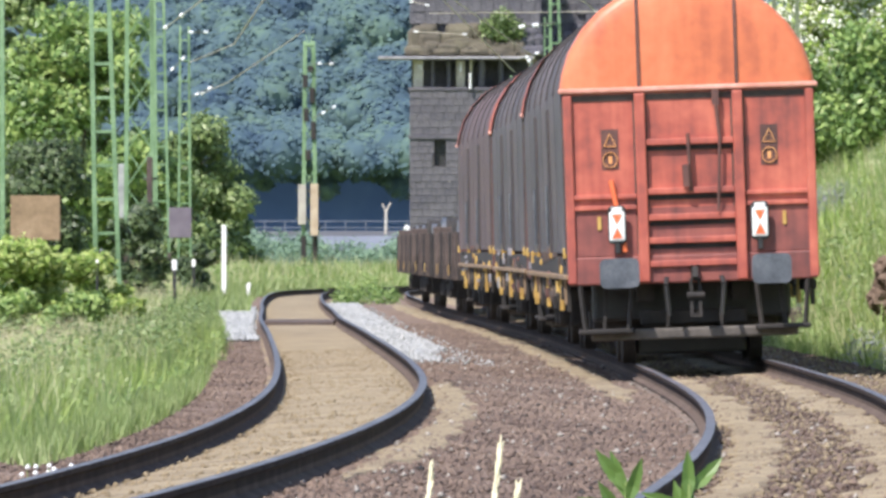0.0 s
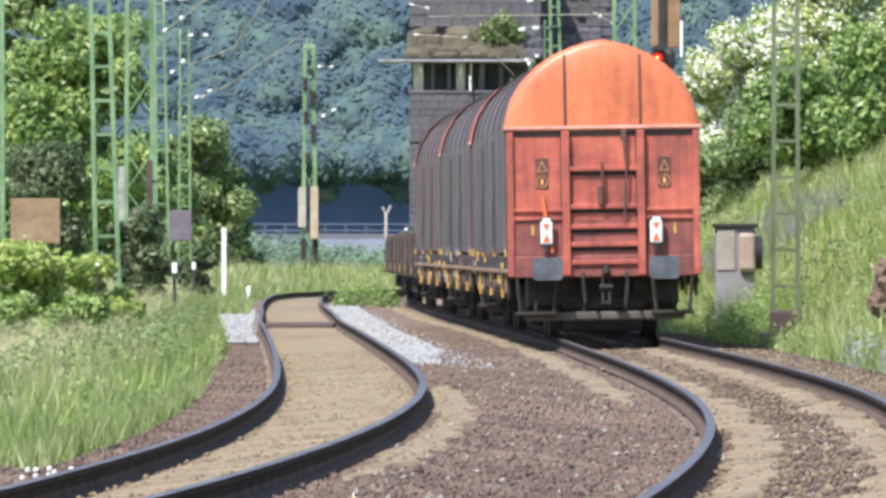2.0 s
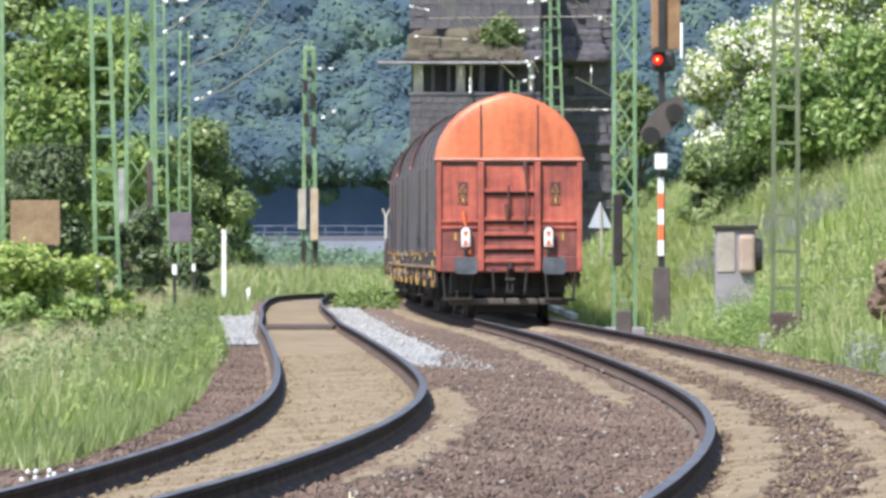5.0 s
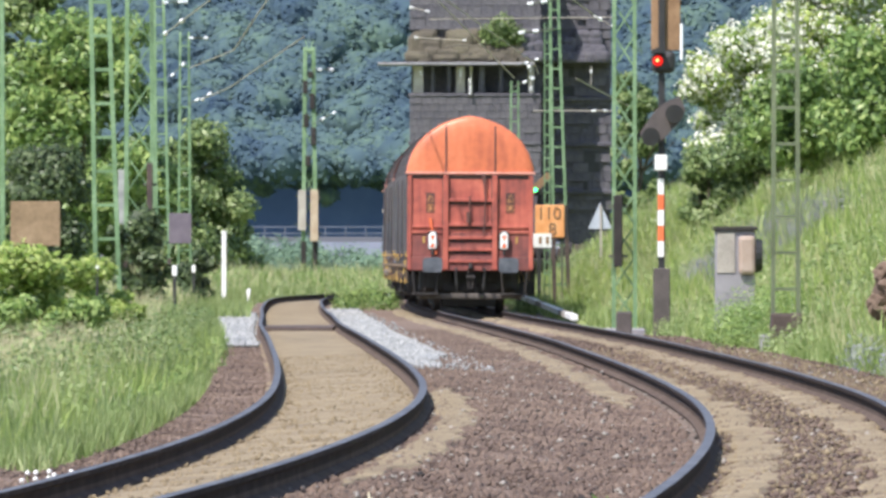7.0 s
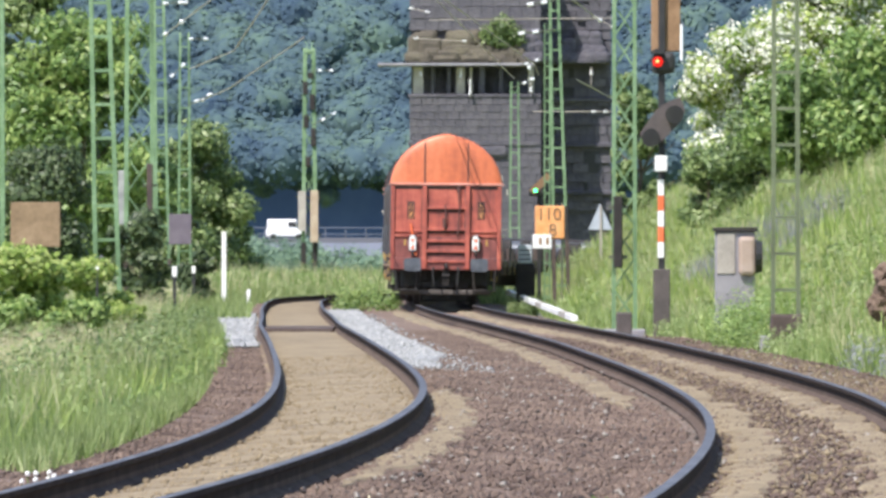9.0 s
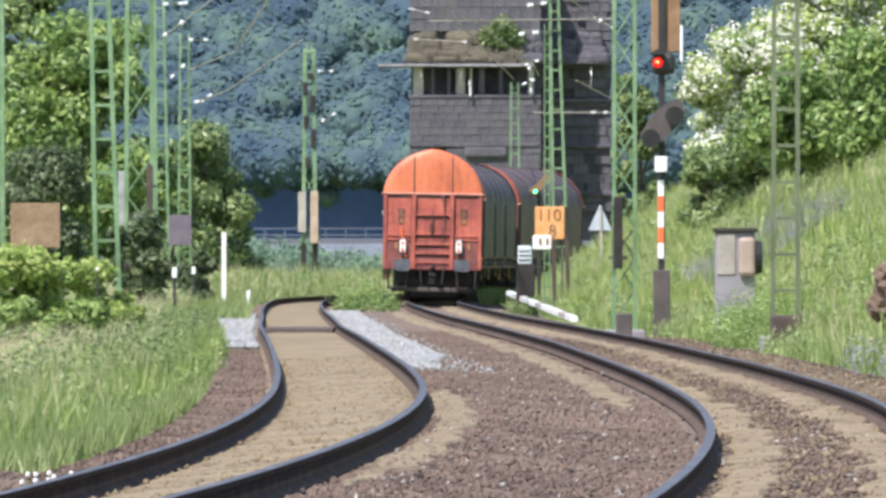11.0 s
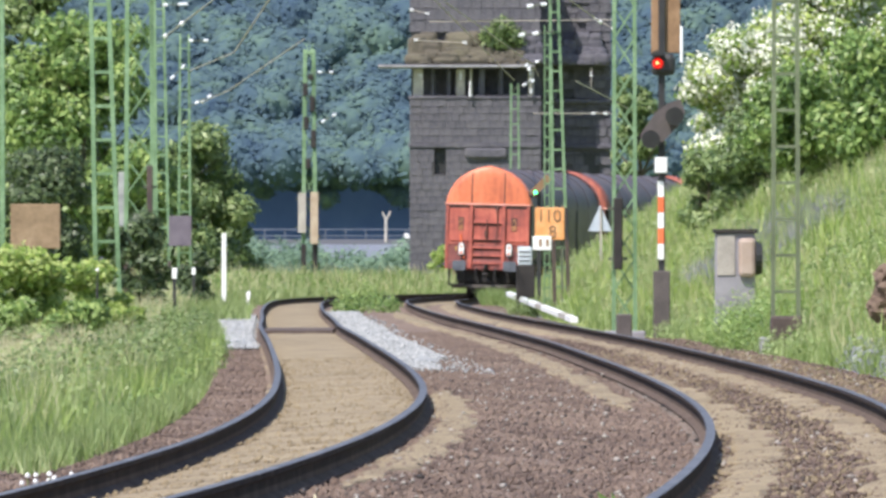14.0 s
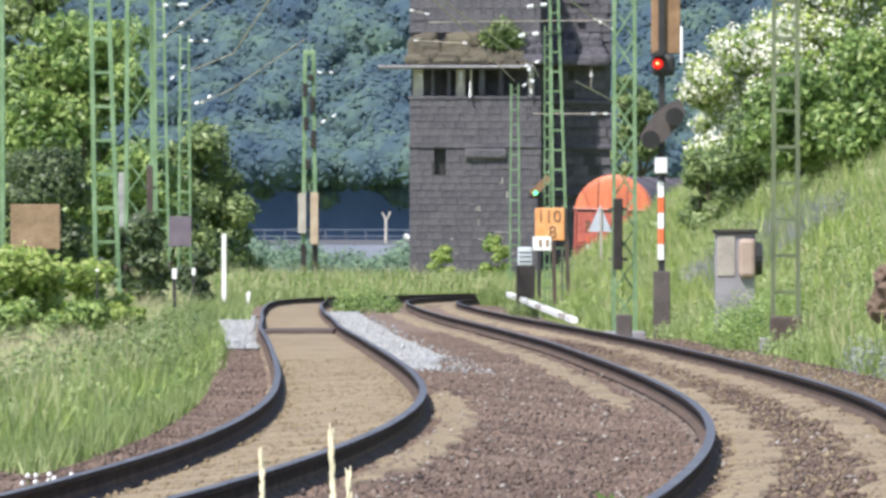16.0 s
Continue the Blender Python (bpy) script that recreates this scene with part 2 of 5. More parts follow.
LINE_Y, RIGHT_X = smooth_line(
    [-40, -20, 0, 10, 20, 30, 40, 50, 55, 62, 70, 78, 87, 97, 109, 123, 150, 178, 211, 235, 254, 272, 290, 300, 310, 322, 338, 353, 361, 380, 400, 430, 479.7, 520, 560],
    [-8.0, -5.4, -3.05, -1.95, -0.9, 0.05, 0.95, 1.68, 2.0, 2.37, 2.71, 2.95, 3.1, 3.12, 3.05, 2.87, 2.45, 1.76, 0.85, 0.35, 0.02, -0.24, -0.37, -0.32, -0.02, 0.7, 2.3, 4.7, 6.2, 10.2, 15.2, 24, 38, 58, 75])
_, LEFT_X = smooth_line(
    [-40, -20, 0, 20, 40, 50, 55, 61, 67, 76, 86, 96, 110, 126, 157, 181, 202, 233, 254, 272, 290, 300, 310, 322, 338, 353, 361, 380, 400, 430, 479.7, 520, 560],
    [-11.8, -9.2, -6.8, -4.6, -2.85, -2.15, -1.8, -1.54, -1.27, -1.04, -0.92, -0.94, -1.13, -1.44, -2.12, -2.7, -3.05, -3.65, -3.97, -4.22, -4.37, -4.35, -4.05, -3.35, -1.78, 0.6, 2.1, 6.0, 10.9, 19.7, 33.4, 53.4, 70.4])


def right_x(y):
    return np.interp(y, LINE_Y, RIGHT_X)


def left_x(y):
    return np.interp(y, LINE_Y, LEFT_X)


def grade(y):
    """Height of the line: it falls gently towards the far bend."""
    return np.interp(y, [0, 60, 100, 200, 255, 300, 340, 560], [0, 0, -0.02, -0.04, -0.065, -0.115, -0.16, -0.16])


def cant(y, most):
    """How far the right rail lies above the left one."""
    return np.interp(y, [0, 75, 110, 150, 200, 280, 320, 560], [most, most, most * 0.6, most * 0.25, 0, -0.02, -0.04, -0.05])


def tilt(x, y):
    """How far the bed at (x, y) is raised by the cant of the track that it carries."""
    z = float(grade(y))
    for middle, most in ((left_x, 0.13), (right_x, 0.10)):
        d = float(x - middle(y))
        fade = max(0.0, min(1.0, (2.0 - abs(d)) / 0.7))
        z += float(cant(y, most)) * max(-1.0, min(1.0, d / 1.0)) * 0.66 * fade
    return z


def ground_z(x, y):
    """Height of the earth: a bed under the tracks, a bank to the right, lower land to the left."""
    x, y = np.asarray(x, float), np.asarray(y, float)
    o = x - np.interp(y, LINE_Y, RIGHT_X)
    near = np.clip((y - 55) / 45, 0, 1)
    bank = np.clip(o - 2.75, 0, 9) * 0.68 * near
    bank = bank + np.clip(o - 11.75, 0, 60) * 0.25 * near
    low = -np.clip(-o - 7.5, 0, 6) * 0.06
    far = np.clip((y - 420) / 120, 0, 1)
    bank = bank * (1 - np.clip((y - 470) / 60, 0, 1))
    low = low + 0.78 * np.clip((y - 190) / 110, 0, 1) * np.clip((-o - 6.6) / 2.2, 0, 1) * (1 - np.clip((y - 430) / 60, 0, 1))
    wave = 0.05 * np.sin(x * 1.7 + y * 0.21) * np.sin(y * 0.37 + x * 0.3)
    bed = (o > -6.6) & (o < 2.4)
    return np.where(bed, -0.42, -0.3 + wave) + bank + low - 1.2 * far


# ---- ground sheet ----
def grid_sheet(name, us, ys, place, material):
    verts, faces = [], []
    for y in ys:
        for u in us:
            verts.append(place(u, y))
    w = len(us)
    for j in range(len(ys) - 1):
        for i in range(w - 1):
            a = j * w + i
            faces.append((a, a + 1, a + w + 1, a + w))
    return mesh_ob(name, verts, faces, material)


def on_ground(o, y):
    c = float(np.interp(y, LINE_Y, RIGHT_X))
    return (c + o, y, float(ground_z(c + o, y)))


us = [-4000, -1500, -600, -250, -120, -60, -40, -30, -24, -20, -17, -15, -13.5, -12, -11, -10, -9, -8.4, -7.8, -7.2, -6.8, -6.55, -4, 0, 2.35, 2.6, 2.9, 3.3,
      3.8, 4.4, 5, 5.7, 6.4, 7.2, 8, 9, 10, 11, 12, 14, 17, 21, 26, 32, 40, 55, 80, 120, 250, 600, 1500, 4000]
ys_ground = [-3000, -800, -200, -60] + list(range(-20, 480, 3)) + [490, 505, 520, 540, 560, 620, 700, 900, 1400, 2500, 4900]
ground = grid_sheet("ground", us, ys_ground, on_ground, EARTH)
tagged(ground, "green grassy earth beside the railway line", "ground", kind="structure")


def bed_height(o):
    return float(np.interp(o, [-7.1, -6.3, -5.9, -2.0, 1.5, 1.9, 2.5, 2.9], [-0.5, -0.3, -0.2, -0.2, -0.2, -0.22, -0.3, -0.5]))


bed_us = [-7.1, -6.7, -6.3, -5.9] + [round(-5.6 + 0.3 * i, 2) for i in range(24)] + [1.9, 2.2, 2.5, 2.9]
ys_bed = [y * 1.0 for y in range(-20, 160)] + list(range(160, 520, 3))
rng = random.Random(5)
ballast = grid_sheet("ballast", bed_us, ys_bed, lambda o, y: (float(right_x(y)) + o, y, bed_height(o) + tilt(float(right_x(y)) + o, y) + rng.uniform(-0.015, 0.015)), BALLAST)
tagged(ballast, "reddish brown crushed stone ballast under both tracks", "ballast", kind="structure")


def strip(name, middle, o0, o1, y0, y1, z, material, label, ragged=0.0, step=1.0):
    """A thin bed that follows a track, with ragged edges."""
    rr = random.Random(hash((round(o0 * 100), round(y0))) % 1000)
    verts, faces = [], []
    ys = np.arange(y0, y1, step)
    cols = 6
    for y in ys:
        a, b = o0 + rr.uniform(-ragged, ragged), o1 + rr.uniform(-ragged, ragged)
        pinch = min(1.0, (y - y0) / 8 + 0.08, (y1 - y) / 8 + 0.08)
        m = (a + b) / 2
        for i in range(cols):
            o = m + (a + (b - a) * i / (cols - 1) - m) * pinch
            edge = -0.05 if i in (0, cols - 1) else 0.0
            verts.append((float(middle(y)) + o, y, z + edge + tilt(float(middle(y)) + o, y) + rr.uniform(-0.006, 0.006)))
    for j in range(len(ys) - 1):
        for i in range(cols - 1):
            a = j * cols + i
            faces.append((a, a + 1, a + cols + 1, a + cols))
    return tagged(mesh_ob(name, verts, faces, material), label, "ballast", kind="structure")


strip("sandy_bed_1", left_x, -0.95, 1.0, 5, 380, -0.165, SAND, "sandy fouled ballast between the rails of the side track", 0.08)
strip("sandy_bed_2", right_x, -0.7, -0.2, 5, 380, -0.158, SAND, "pale sand inside a rail of the main track", 0.14)
strip("sandy_bed_5", right_x, 0.3, 0.72, 5, 380, -0.158, SAND, "pale sand inside a rail of the main track", 0.14)
strip("sandy_bed_3", right_x, -1.42, -1.02, 96, 255, -0.168, SAND, "strip of pale sand along a rail", 0.16)
strip("sandy_bed_4", left_x, 0.8, 1.28, 58, 104, -0.172, SAND, "patch of pale sand outside the bend", 0.12)
strip("grey_gravel_1", left_x, 0.95, 1.55, 130, 262, -0.152, GREY_GRAVEL, "fresh pale grey gravel between the tracks", 0.26)
strip("grey_gravel_2", left_x, -1.55, -0.95, 158, 235, -0.15, GREY_GRAVEL, "fresh pale grey gravel beside the side track", 0.26)


# ---- rails and sleepers ----
PROFILE = [(-0.036, 0.0), (0.036, 0.0), (0.036, -0.035), (0.009, -0.05), (0.009, -0.1), (0.009, -0.135), (0.072, -0.165), (0.072, -0.178), (-0.072, -0.178),
           (-0.072, -0.165), (-0.009, -0.135), (-0.009, -0.1), (-0.009, -0.05), (-0.036, -0.035)]


def rail(parent, middle, side, most):
    verts, faces, idx = [], [], []
    ys = np.concatenate([np.arange(-30, 260, 1.0), np.arange(260, 545, 2.0)])
    n = len(PROFILE)
    for y in ys:
        slope = float(middle(y + 0.5) - middle(y - 0.5))
        nx, ny = 1 / math.hypot(1, slope), -slope / math.hypot(1, slope)
        z = float(grade(y)) + float(cant(y, most)) * 0.5 * side
        for px, pz in PROFILE:
            verts.append((float(middle(y)) + (side * 0.753 + px) * nx, y + (side * 0.753 + px) * ny, z + pz))
    for j in range(len(ys) - 1):
        for i in range(n):
            a, b = j * n + i, j * n + (i + 1) % n
            faces.append((a, b, b + n, a + n))
            idx.append(1 if i == 0 else 2 if 4 <= i <= 10 else 0)
    ob = mesh_ob("rail", verts, faces, [RUST, HEAD, RAIL_FOOT], parent)
    ob.data.polygons.foreach_set("material_index", idx)
    return ob


def track(name, middle, most, label):
    tr = thing(name, label, "railway track", kind="structure")
    rail(tr, middle, -1, most), rail(tr, middle, 1, most)
    return tr


track_left = track("track_1", left_x, 0.13, "rusty side track curving away over ballast")
track_right = track("track_2", right_x, 0.10, "main track with worn rail heads curving away")


# ---- wagons ----
HALF = 1.45


def arch(z_eave, z_top, half, n=14):
    """Outline of a rounded hood from the right eave over the top to the left one."""
    fx = [1.0, 0.975, 0.915, 0.81, 0.67, 0.48, 0.28, 0.11, 0.0]
    fz = [0.0, 0.16, 0.35, 0.54, 0.7, 0.84, 0.93, 0.98, 1.0]
    pts = [(half * x, z_eave + (z_top - z_eave) * z) for x, z in zip(fx, fz)]
    pts += [(-x, z) for x, z in reversed(pts[:-1])]
    return pts


def loft(bm, rings, cap=False):
    rows = [[bm.verts.new(p) for p in r] for r in rings]
    for a, b in zip(rows, rows[1:]):
        for i in range(len(a) - 1):
            bm.faces.new((a[i], a[i + 1], b[i + 1], b[i]))
    if cap:
        bm.faces.new(rows[-1])
    return bm


def wheelset(parent, y):
    b = B()
    for x in (-0.75, 0.75):
        tube(b, (x - 0.065, y, 0.46), (x + 0.065, y, 0.46), 0.46, seg=24)
        tube(b, (x - math.copysign(0.085, x), y, 0.46), (x - math.copysign(0.055, x), y, 0.46), 0.49, seg=24)
    tube(b, (-0.9, y, 0.46), (0.9, y, 0.46), 0.08, seg=10)
    return part("wheelset", b, UNDER, parent)


def bogie(parent, y):
    b = B()
    for x in (-1.02, 1.02):
        box(b, x - 0.07, x + 0.07, y - 1.25, y + 1.25, 0.5, 0.72, 0.03)
        for dy in (-0.9, 0.9):
            box(b, x - 0.12, x + 0.12, y + dy - 0.17, y + dy + 0.17, 0.32, 0.62, 0.03)
            tube(b, (x, y + dy - 0.26, 0.5), (x, y + dy - 0.26, 0.78), 0.09), tube(b, (x, y + dy + 0.26, 0.5), (x, y + dy + 0.26, 0.78), 0.09)
    box(b, -1.0, 1.0, y - 0.25, y + 0.25, 0.55, 0.82, 0.03)
    for dy in (-1.2, 1.2):
        box(b, -1.0, 1.0, y + dy - 0.08, y + dy + 0.08, 0.3, 0.8, 0.03)
    part("bogie_frame", b, UNDER, parent)
    wheelset(parent, y - 0.9), wheelset(parent, y + 0.9)


def rounded_plate(bm, x, z, hw, hh, r, y0, y1):
    """An upright plate with rounded corners, hw and hh its half width and half height."""
    ring = []
    for cx, cz, a0 in ((hw - r, hh - r, 0), (-hw + r, hh - r, 90), (-hw + r, -hh + r, 180), (hw - r, -hh + r, 270)):
        ring += [(x + cx + r * math.cos(radians(a0 + 22.5 * k)), z + cz + r * math.sin(radians(a0 + 22.5 * k))) for k in range(5)]
    front, back = [bm.verts.new((p[0], y0, p[1])) for p in ring], [bm.verts.new((p[0], y1, p[1])) for p in ring]
    bm.faces.new(front[::-1]), bm.faces.new(back)
    for k in range(len(ring)):
        j = (k + 1) % len(ring)
        bm.faces.new((front[k], front[j], back[j], back[k]))
    return bm


def buffers(parent, y, way):
    """Two buffers and the coupling hook on one end; way is -1 at the rear."""
    for x in (-0.875, 0.875):
        b = B()
        tube(b, (x, y - way * 0.62, 1.06), (x, y - way * 0.1, 1.06), 0.11, seg=16)
        tube(b, (x, y - way * 0.62, 1.06), (x, y - way * 0.3, 1.06), 0.15, seg=16)
        rounded_plate(b, x, 1.06, 0.228, 0.168, 0.075, y - 0.035, y + 0.035)
        part("buffer", b, BUFFER, parent, "scuffed grey steel buffer")
    b = B()
    box(b, -0.035, 0.035, y - way * 0.62, y - way * 0.16, 0.95, 1.12, 0.015)
    beam(b, (0, y - way * 0.18, 1.1), (0, y - way * 0.12, 0.98), 0.06)
    for x in (-0.05, 0.05):
        beam(b, (x, y - way * 0.24, 0.98), (x, y - way * 0.2, 0.56), 0.035)
    tube(b, (-0.1, y - way * 0.2, 0.78), (0.1, y - way * 0.2, 0.78), 0.04)
    beam(b, (-0.07, y - way * 0.2, 0.55), (0.07, y - way * 0.2, 0.55), 0.04)
    part("coupling", b, UNDER, parent)
    for x in (-0.32, 0.32):
        b = B()
        tube(b, (x, y - way * 0.5, 0.98), (x * 1.05, y - way * 0.3, 0.9), 0.03)
        tube(b, (x * 1.05, y - way * 0.3, 0.9), (x * 0.95, y - way * 0.32, 0.55), 0.028)
        part("brake_hose", b, BLACK, parent)


END = 10.08          # end wall to middle of a hooded wagon


def end_wall(w, way, red, orange, band):
    """Ribbed red end wall with ladder-like bars and a domed top; band is how far the dome's sheet wraps back over the hood."""
    y = way * END

    def fy(d):
        return y + way * d

    b = B()
    box(b, -HALF + 0.03, HALF - 0.03, min(fy(-0.08), fy(0)), max(fy(-0.08), fy(0)), 0.95, 3.13)
    part("end_panel", b, red, w)
    # dome, leaning inwards to the hood's outline
    b = B()
    outer = arch(3.1, 4.39, HALF + 0.03)
    rings = []
    for f, d in ((1.0, -band), (1.0, -0.14), (0.99, -0.09), (0.97, -0.05), (0.93, -0.02), (0.8, 0.0), (0.5, 0.01), (0.02, 0.01)):
        rings.append([(px * (0.35 + 0.65 * f if f < 0.9 else f), fy(d), 3.1 + (pz - 3.1) * f) for px, pz in outer])
    loft(b, rings)
    dome = part("end_dome", b, orange, w, "domed orange-red sheet end top")
    for f in dome.data.polygons:
        f.use_smooth = True
    b = B()
    box(b, -HALF - 0.05, HALF + 0.05, min(fy(-0.03), fy(0.07)), max(fy(-0.03), fy(0.07)), 3.08, 3.135, 0.015)
    part("rim", b, WAGON_RIM, w, "glossy red rim, its highlight in the pale colour")
    for x in (-0.565, 0.565):
        b = B()
        box(b, x - 0.06, x + 0.06, min(fy(-0.02), fy(0.1)), max(fy(-0.02), fy(0.1)), 0.95, 3.06, 0.015)
        part("end_post", b, red, w)
        b = B()
        beam(b, (x, fy(0.012), 3.14), (x, fy(0.0), 3.9), 0.035, 0.05)
        beam(b, (x, fy(0.0), 3.9), (x, fy(-0.03), 4.17), 0.035, 0.05)
        part("dome_rib", b, WAGON_DARK, w)
    for x in (-HALF + 0.05, HALF - 0.05):
        b = B()
        box(b, x - 0.05, x + 0.05, min(fy(-0.05), fy(0.05)), max(fy(-0.05), fy(0.05)), 0.95, 3.06, 0.012)
        part("corner_post", b, red, w)
    # Dark strips draw the panel gaps along with the shadow beside the posts.
    for x in (-1.36, -0.635, -0.495, 0.495, 0.635, 1.36):
        b = B()
        box(b, x - 0.012, x + 0.012, min(fy(0.0), fy(0.008)), max(fy(0.0), fy(0.008)), 1.26, 3.05)
        part("panel_gap", b, WAGON_BROWN, w)
    # Dark band paints the rim's shadow on the panel.
    b = B()
    box(b, -1.34, 1.34, min(fy(0.0), fy(0.01)), max(fy(0.0), fy(0.01)), 2.985, 3.055)
    part("panel_gap", b, WAGON_BROWN, w)
    for z in (2.5, 1.95, 1.66, 1.4, 1.14):
        b = B()
        box(b, -0.505, 0.505, min(fy(-0.02), fy(0.075)), max(fy(-0.02), fy(0.075)), z - 0.025, z + 0.045, 0.01)
        part("cross_bar", b, red, w)
        # Dark strip paints the shadow below each cross bar.
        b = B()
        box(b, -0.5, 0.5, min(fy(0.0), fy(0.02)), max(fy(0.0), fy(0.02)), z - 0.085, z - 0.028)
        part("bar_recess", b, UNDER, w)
    for side in (-1, 1):
        for z in (1.92, 1.8):
            b = B()
            x0, x1 = sorted((side * 0.63, side * 1.35))
            box(b, x0, x1, min(fy(-0.02), fy(0.05)), max(fy(-0.02), fy(0.05)), z - 0.03, z + 0.02, 0.008)
            part("side_bar", b, red, w)
        b = B()
        box(b, side * 0.92 - 0.1, side * 0.92 + 0.1, min(fy(0), fy(0.006)), max(fy(0), fy(0.006)), 2.22, 2.67)
        part("sign_plate", b, WAGON_DARK, w)
        b = B()
        for p, q in (((-0.07, 2.48), (0, 2.62)), ((0, 2.62), (0.07, 2.48)), ((0.07, 2.48), (-0.07, 2.48))):
            beam(b, (side * 0.92 + p[0], fy(0.012), p[1]), (side * 0.92 + q[0], fy(0.012), q[1]), 0.016, 0.008)
        for i in range(12):
            a0, a1 = 2 * math.pi * i / 12, 2 * math.pi * (i + 1) / 12
            beam(b, (side * 0.92 + 0.085 * math.cos(a0), fy(0.012), 2.33 + 0.085 * math.sin(a0)), (side * 0.92 + 0.085 * math.cos(a1), fy(0.012), 2.33 + 0.085 * math.sin(a1)), 0.024, 0.008)
        box(b, side * 0.92 - 0.02, side * 0.92 + 0.02, min(fy(0.008), fy(0.014)), max(fy(0.008), fy(0.014)), 2.29, 2.37)
        part("warning_sign", b, ORANGE, w, "small orange triangle and ring sign")
        b = B()
        box(b, side * 1.07 - 0.02, side * 1.07 + 0.02, min(fy(0.0), fy(0.03)), max(fy(0.0), fy(0.03)), 1.55, 1.7)
        part("yellow_tag", b, YELLOW, w)
        b = B()
        tube(b, (side * 0.3 if side > 0 else -0.02, fy(0.08), 3.05 if side > 0 else 2.6), (side * 0.35 if side > 0 else 0.0, fy(0.09), 2.55 if side > 0 else 1.95), 0.022)
        if side > 0:
            tube(b, (0.35, fy(0.09), 2.55), (0.31, fy(0.09), 1.72), 0.018)
            box(b, 0.27, 0.35, min(fy(0.06), fy(0.1)), max(fy(0.06), fy(0.1)), 2.9, 3.08)
        if side < 0:
            tube(b, (-0.05, fy(0.1), 2.25), (-0.04, fy(0.1), 2.0), 0.05)
        part("lever", b, WAGON_DARK, w)
    b = B()
    tube(b, (-0.92, fy(0.05), 2.1), (-0.86, fy(0.1), 1.75), 0.03), tube(b, (-0.86, fy(0.1), 1.75), (-0.78, fy(0.08), 1.3), 0.03)
    part("handrail", b, RED, w, "bright red bent handrail")
    b = B()
    box(b, -HALF + 0.02, HALF - 0.02, min(fy(-0.1), fy(0.03)), max(fy(-0.1), fy(0.03)), 0.93, 1.25, 0.02)
    part("head_stock", b, WAGON_MAROON if red is WAGON_RED else WAGON_DARK, w, "dull maroon head stock")
    for x0, x1 in ((-1.35, -0.64), (-0.5, 0.5), (0.64, 1.35)):
        b = B()
        box(b, x0, x1, min(fy(0.001), fy(0.012)), max(fy(0.001), fy(0.012)), 1.26, 1.78)
        part("lower_panel", b, WAGON_MAROON if red is WAGON_RED else WAGON_DARK, w, "dirty maroon lower panel")
    # Black block added as a dark mass below the end wall.
    b = B()
    box(b, -1.15, 1.15, min(fy(-1.3), fy(-0.75)), max(fy(-1.3), fy(-0.75)), 0.5, 0.98, 0.04)
    part("end_sill", b, BLACK, w)
    # Black block added between the wheels to imitate the shade underneath.
    b = B()
    box(b, -0.64, 0.64, min(fy(-4.4), fy(-1.0)), max(fy(-4.4), fy(-1.0)), 0.1, 0.6, 0.04)
    part("brake_gear", b, BLACK, w)
    for x in (-1.0, -0.3, 0.3, 1.0):
        b = B()
        beam(b, (x, fy(-0.2), 0.95), (x * 1.05, fy(-0.2), 0.4), 0.04)
        part("hanger", b, UNDER, w)
    b = B()
    box(b, -1.2, 1.2, min(fy(-0.3), fy(-0.12)), max(fy(-0.3), fy(-0.12)), 0.28, 0.41, 0.03)
    part("cross_beam", b, DUSTY, w, "dusty grey-brown bogie cross beam")
    b = B()
    for x0, x1 in ((-1.34, -0.7), (0.7, 1.34)):
        box(b, x0, x1, min(fy(-0.4), fy(0.08)), max(fy(-0.4), fy(0.08)), 0.36, 0.42, 0.02)
        beam(b, ((x0 + x1) / 2 - 0.3, fy(0.0), 0.95), ((x0 + x1) / 2 - 0.25, fy(0.05), 0.4), 0.04)
        beam(b, ((x0 + x1) / 2 + 0.3, fy(0.0), 0.95), ((x0 + x1) / 2 + 0.25, fy(0.05), 0.4), 0.04)
    box(b, -0.62, 0.62, min(fy(-0.5), fy(-0.35)), max(fy(-0.5), fy(-0.35)), 0.45, 0.62, 0.02)
    part("step", b, UNDER, w)


def tail_board(w, x):
    """White tail signal board with red triangles, hung on the end."""
    y = -END - 0.16
    b = B()
    box(b, x - 0.09, x + 0.09, y, y + 0.03, 1.42, 1.75, 0.02)
    box(b, x - 0.06, x + 0.06, y, y + 0.02, 1.75, 1.8)
    tb = part("tail_board", b, WHITE, w, "white tail board with red triangles")
    b = B()
    rounded_plate(b, x, 1.6, 0.105, 0.215, 0.05, y + 0.032, y + 0.05)
    part("back_plate", b, BLACK, tb, "black rim behind the board")
    b = B()
    for z0, z1 in ((1.45, 1.58), (1.72, 1.6)):
        vs = [b.verts.new(p) for p in ((x - 0.06, y - 0.004, z0), (x + 0.06, y - 0.004, z0), (x, y - 0.004, z1))]
        b.faces.new(vs)
    part("triangle", b, RED, tb)
    b = B()
    box(b, x - 0.03, x + 0.03, y + 0.02, y + 0.1, 1.28, 1.45, 0.01)
    part("bracket", b, BLACK, tb)


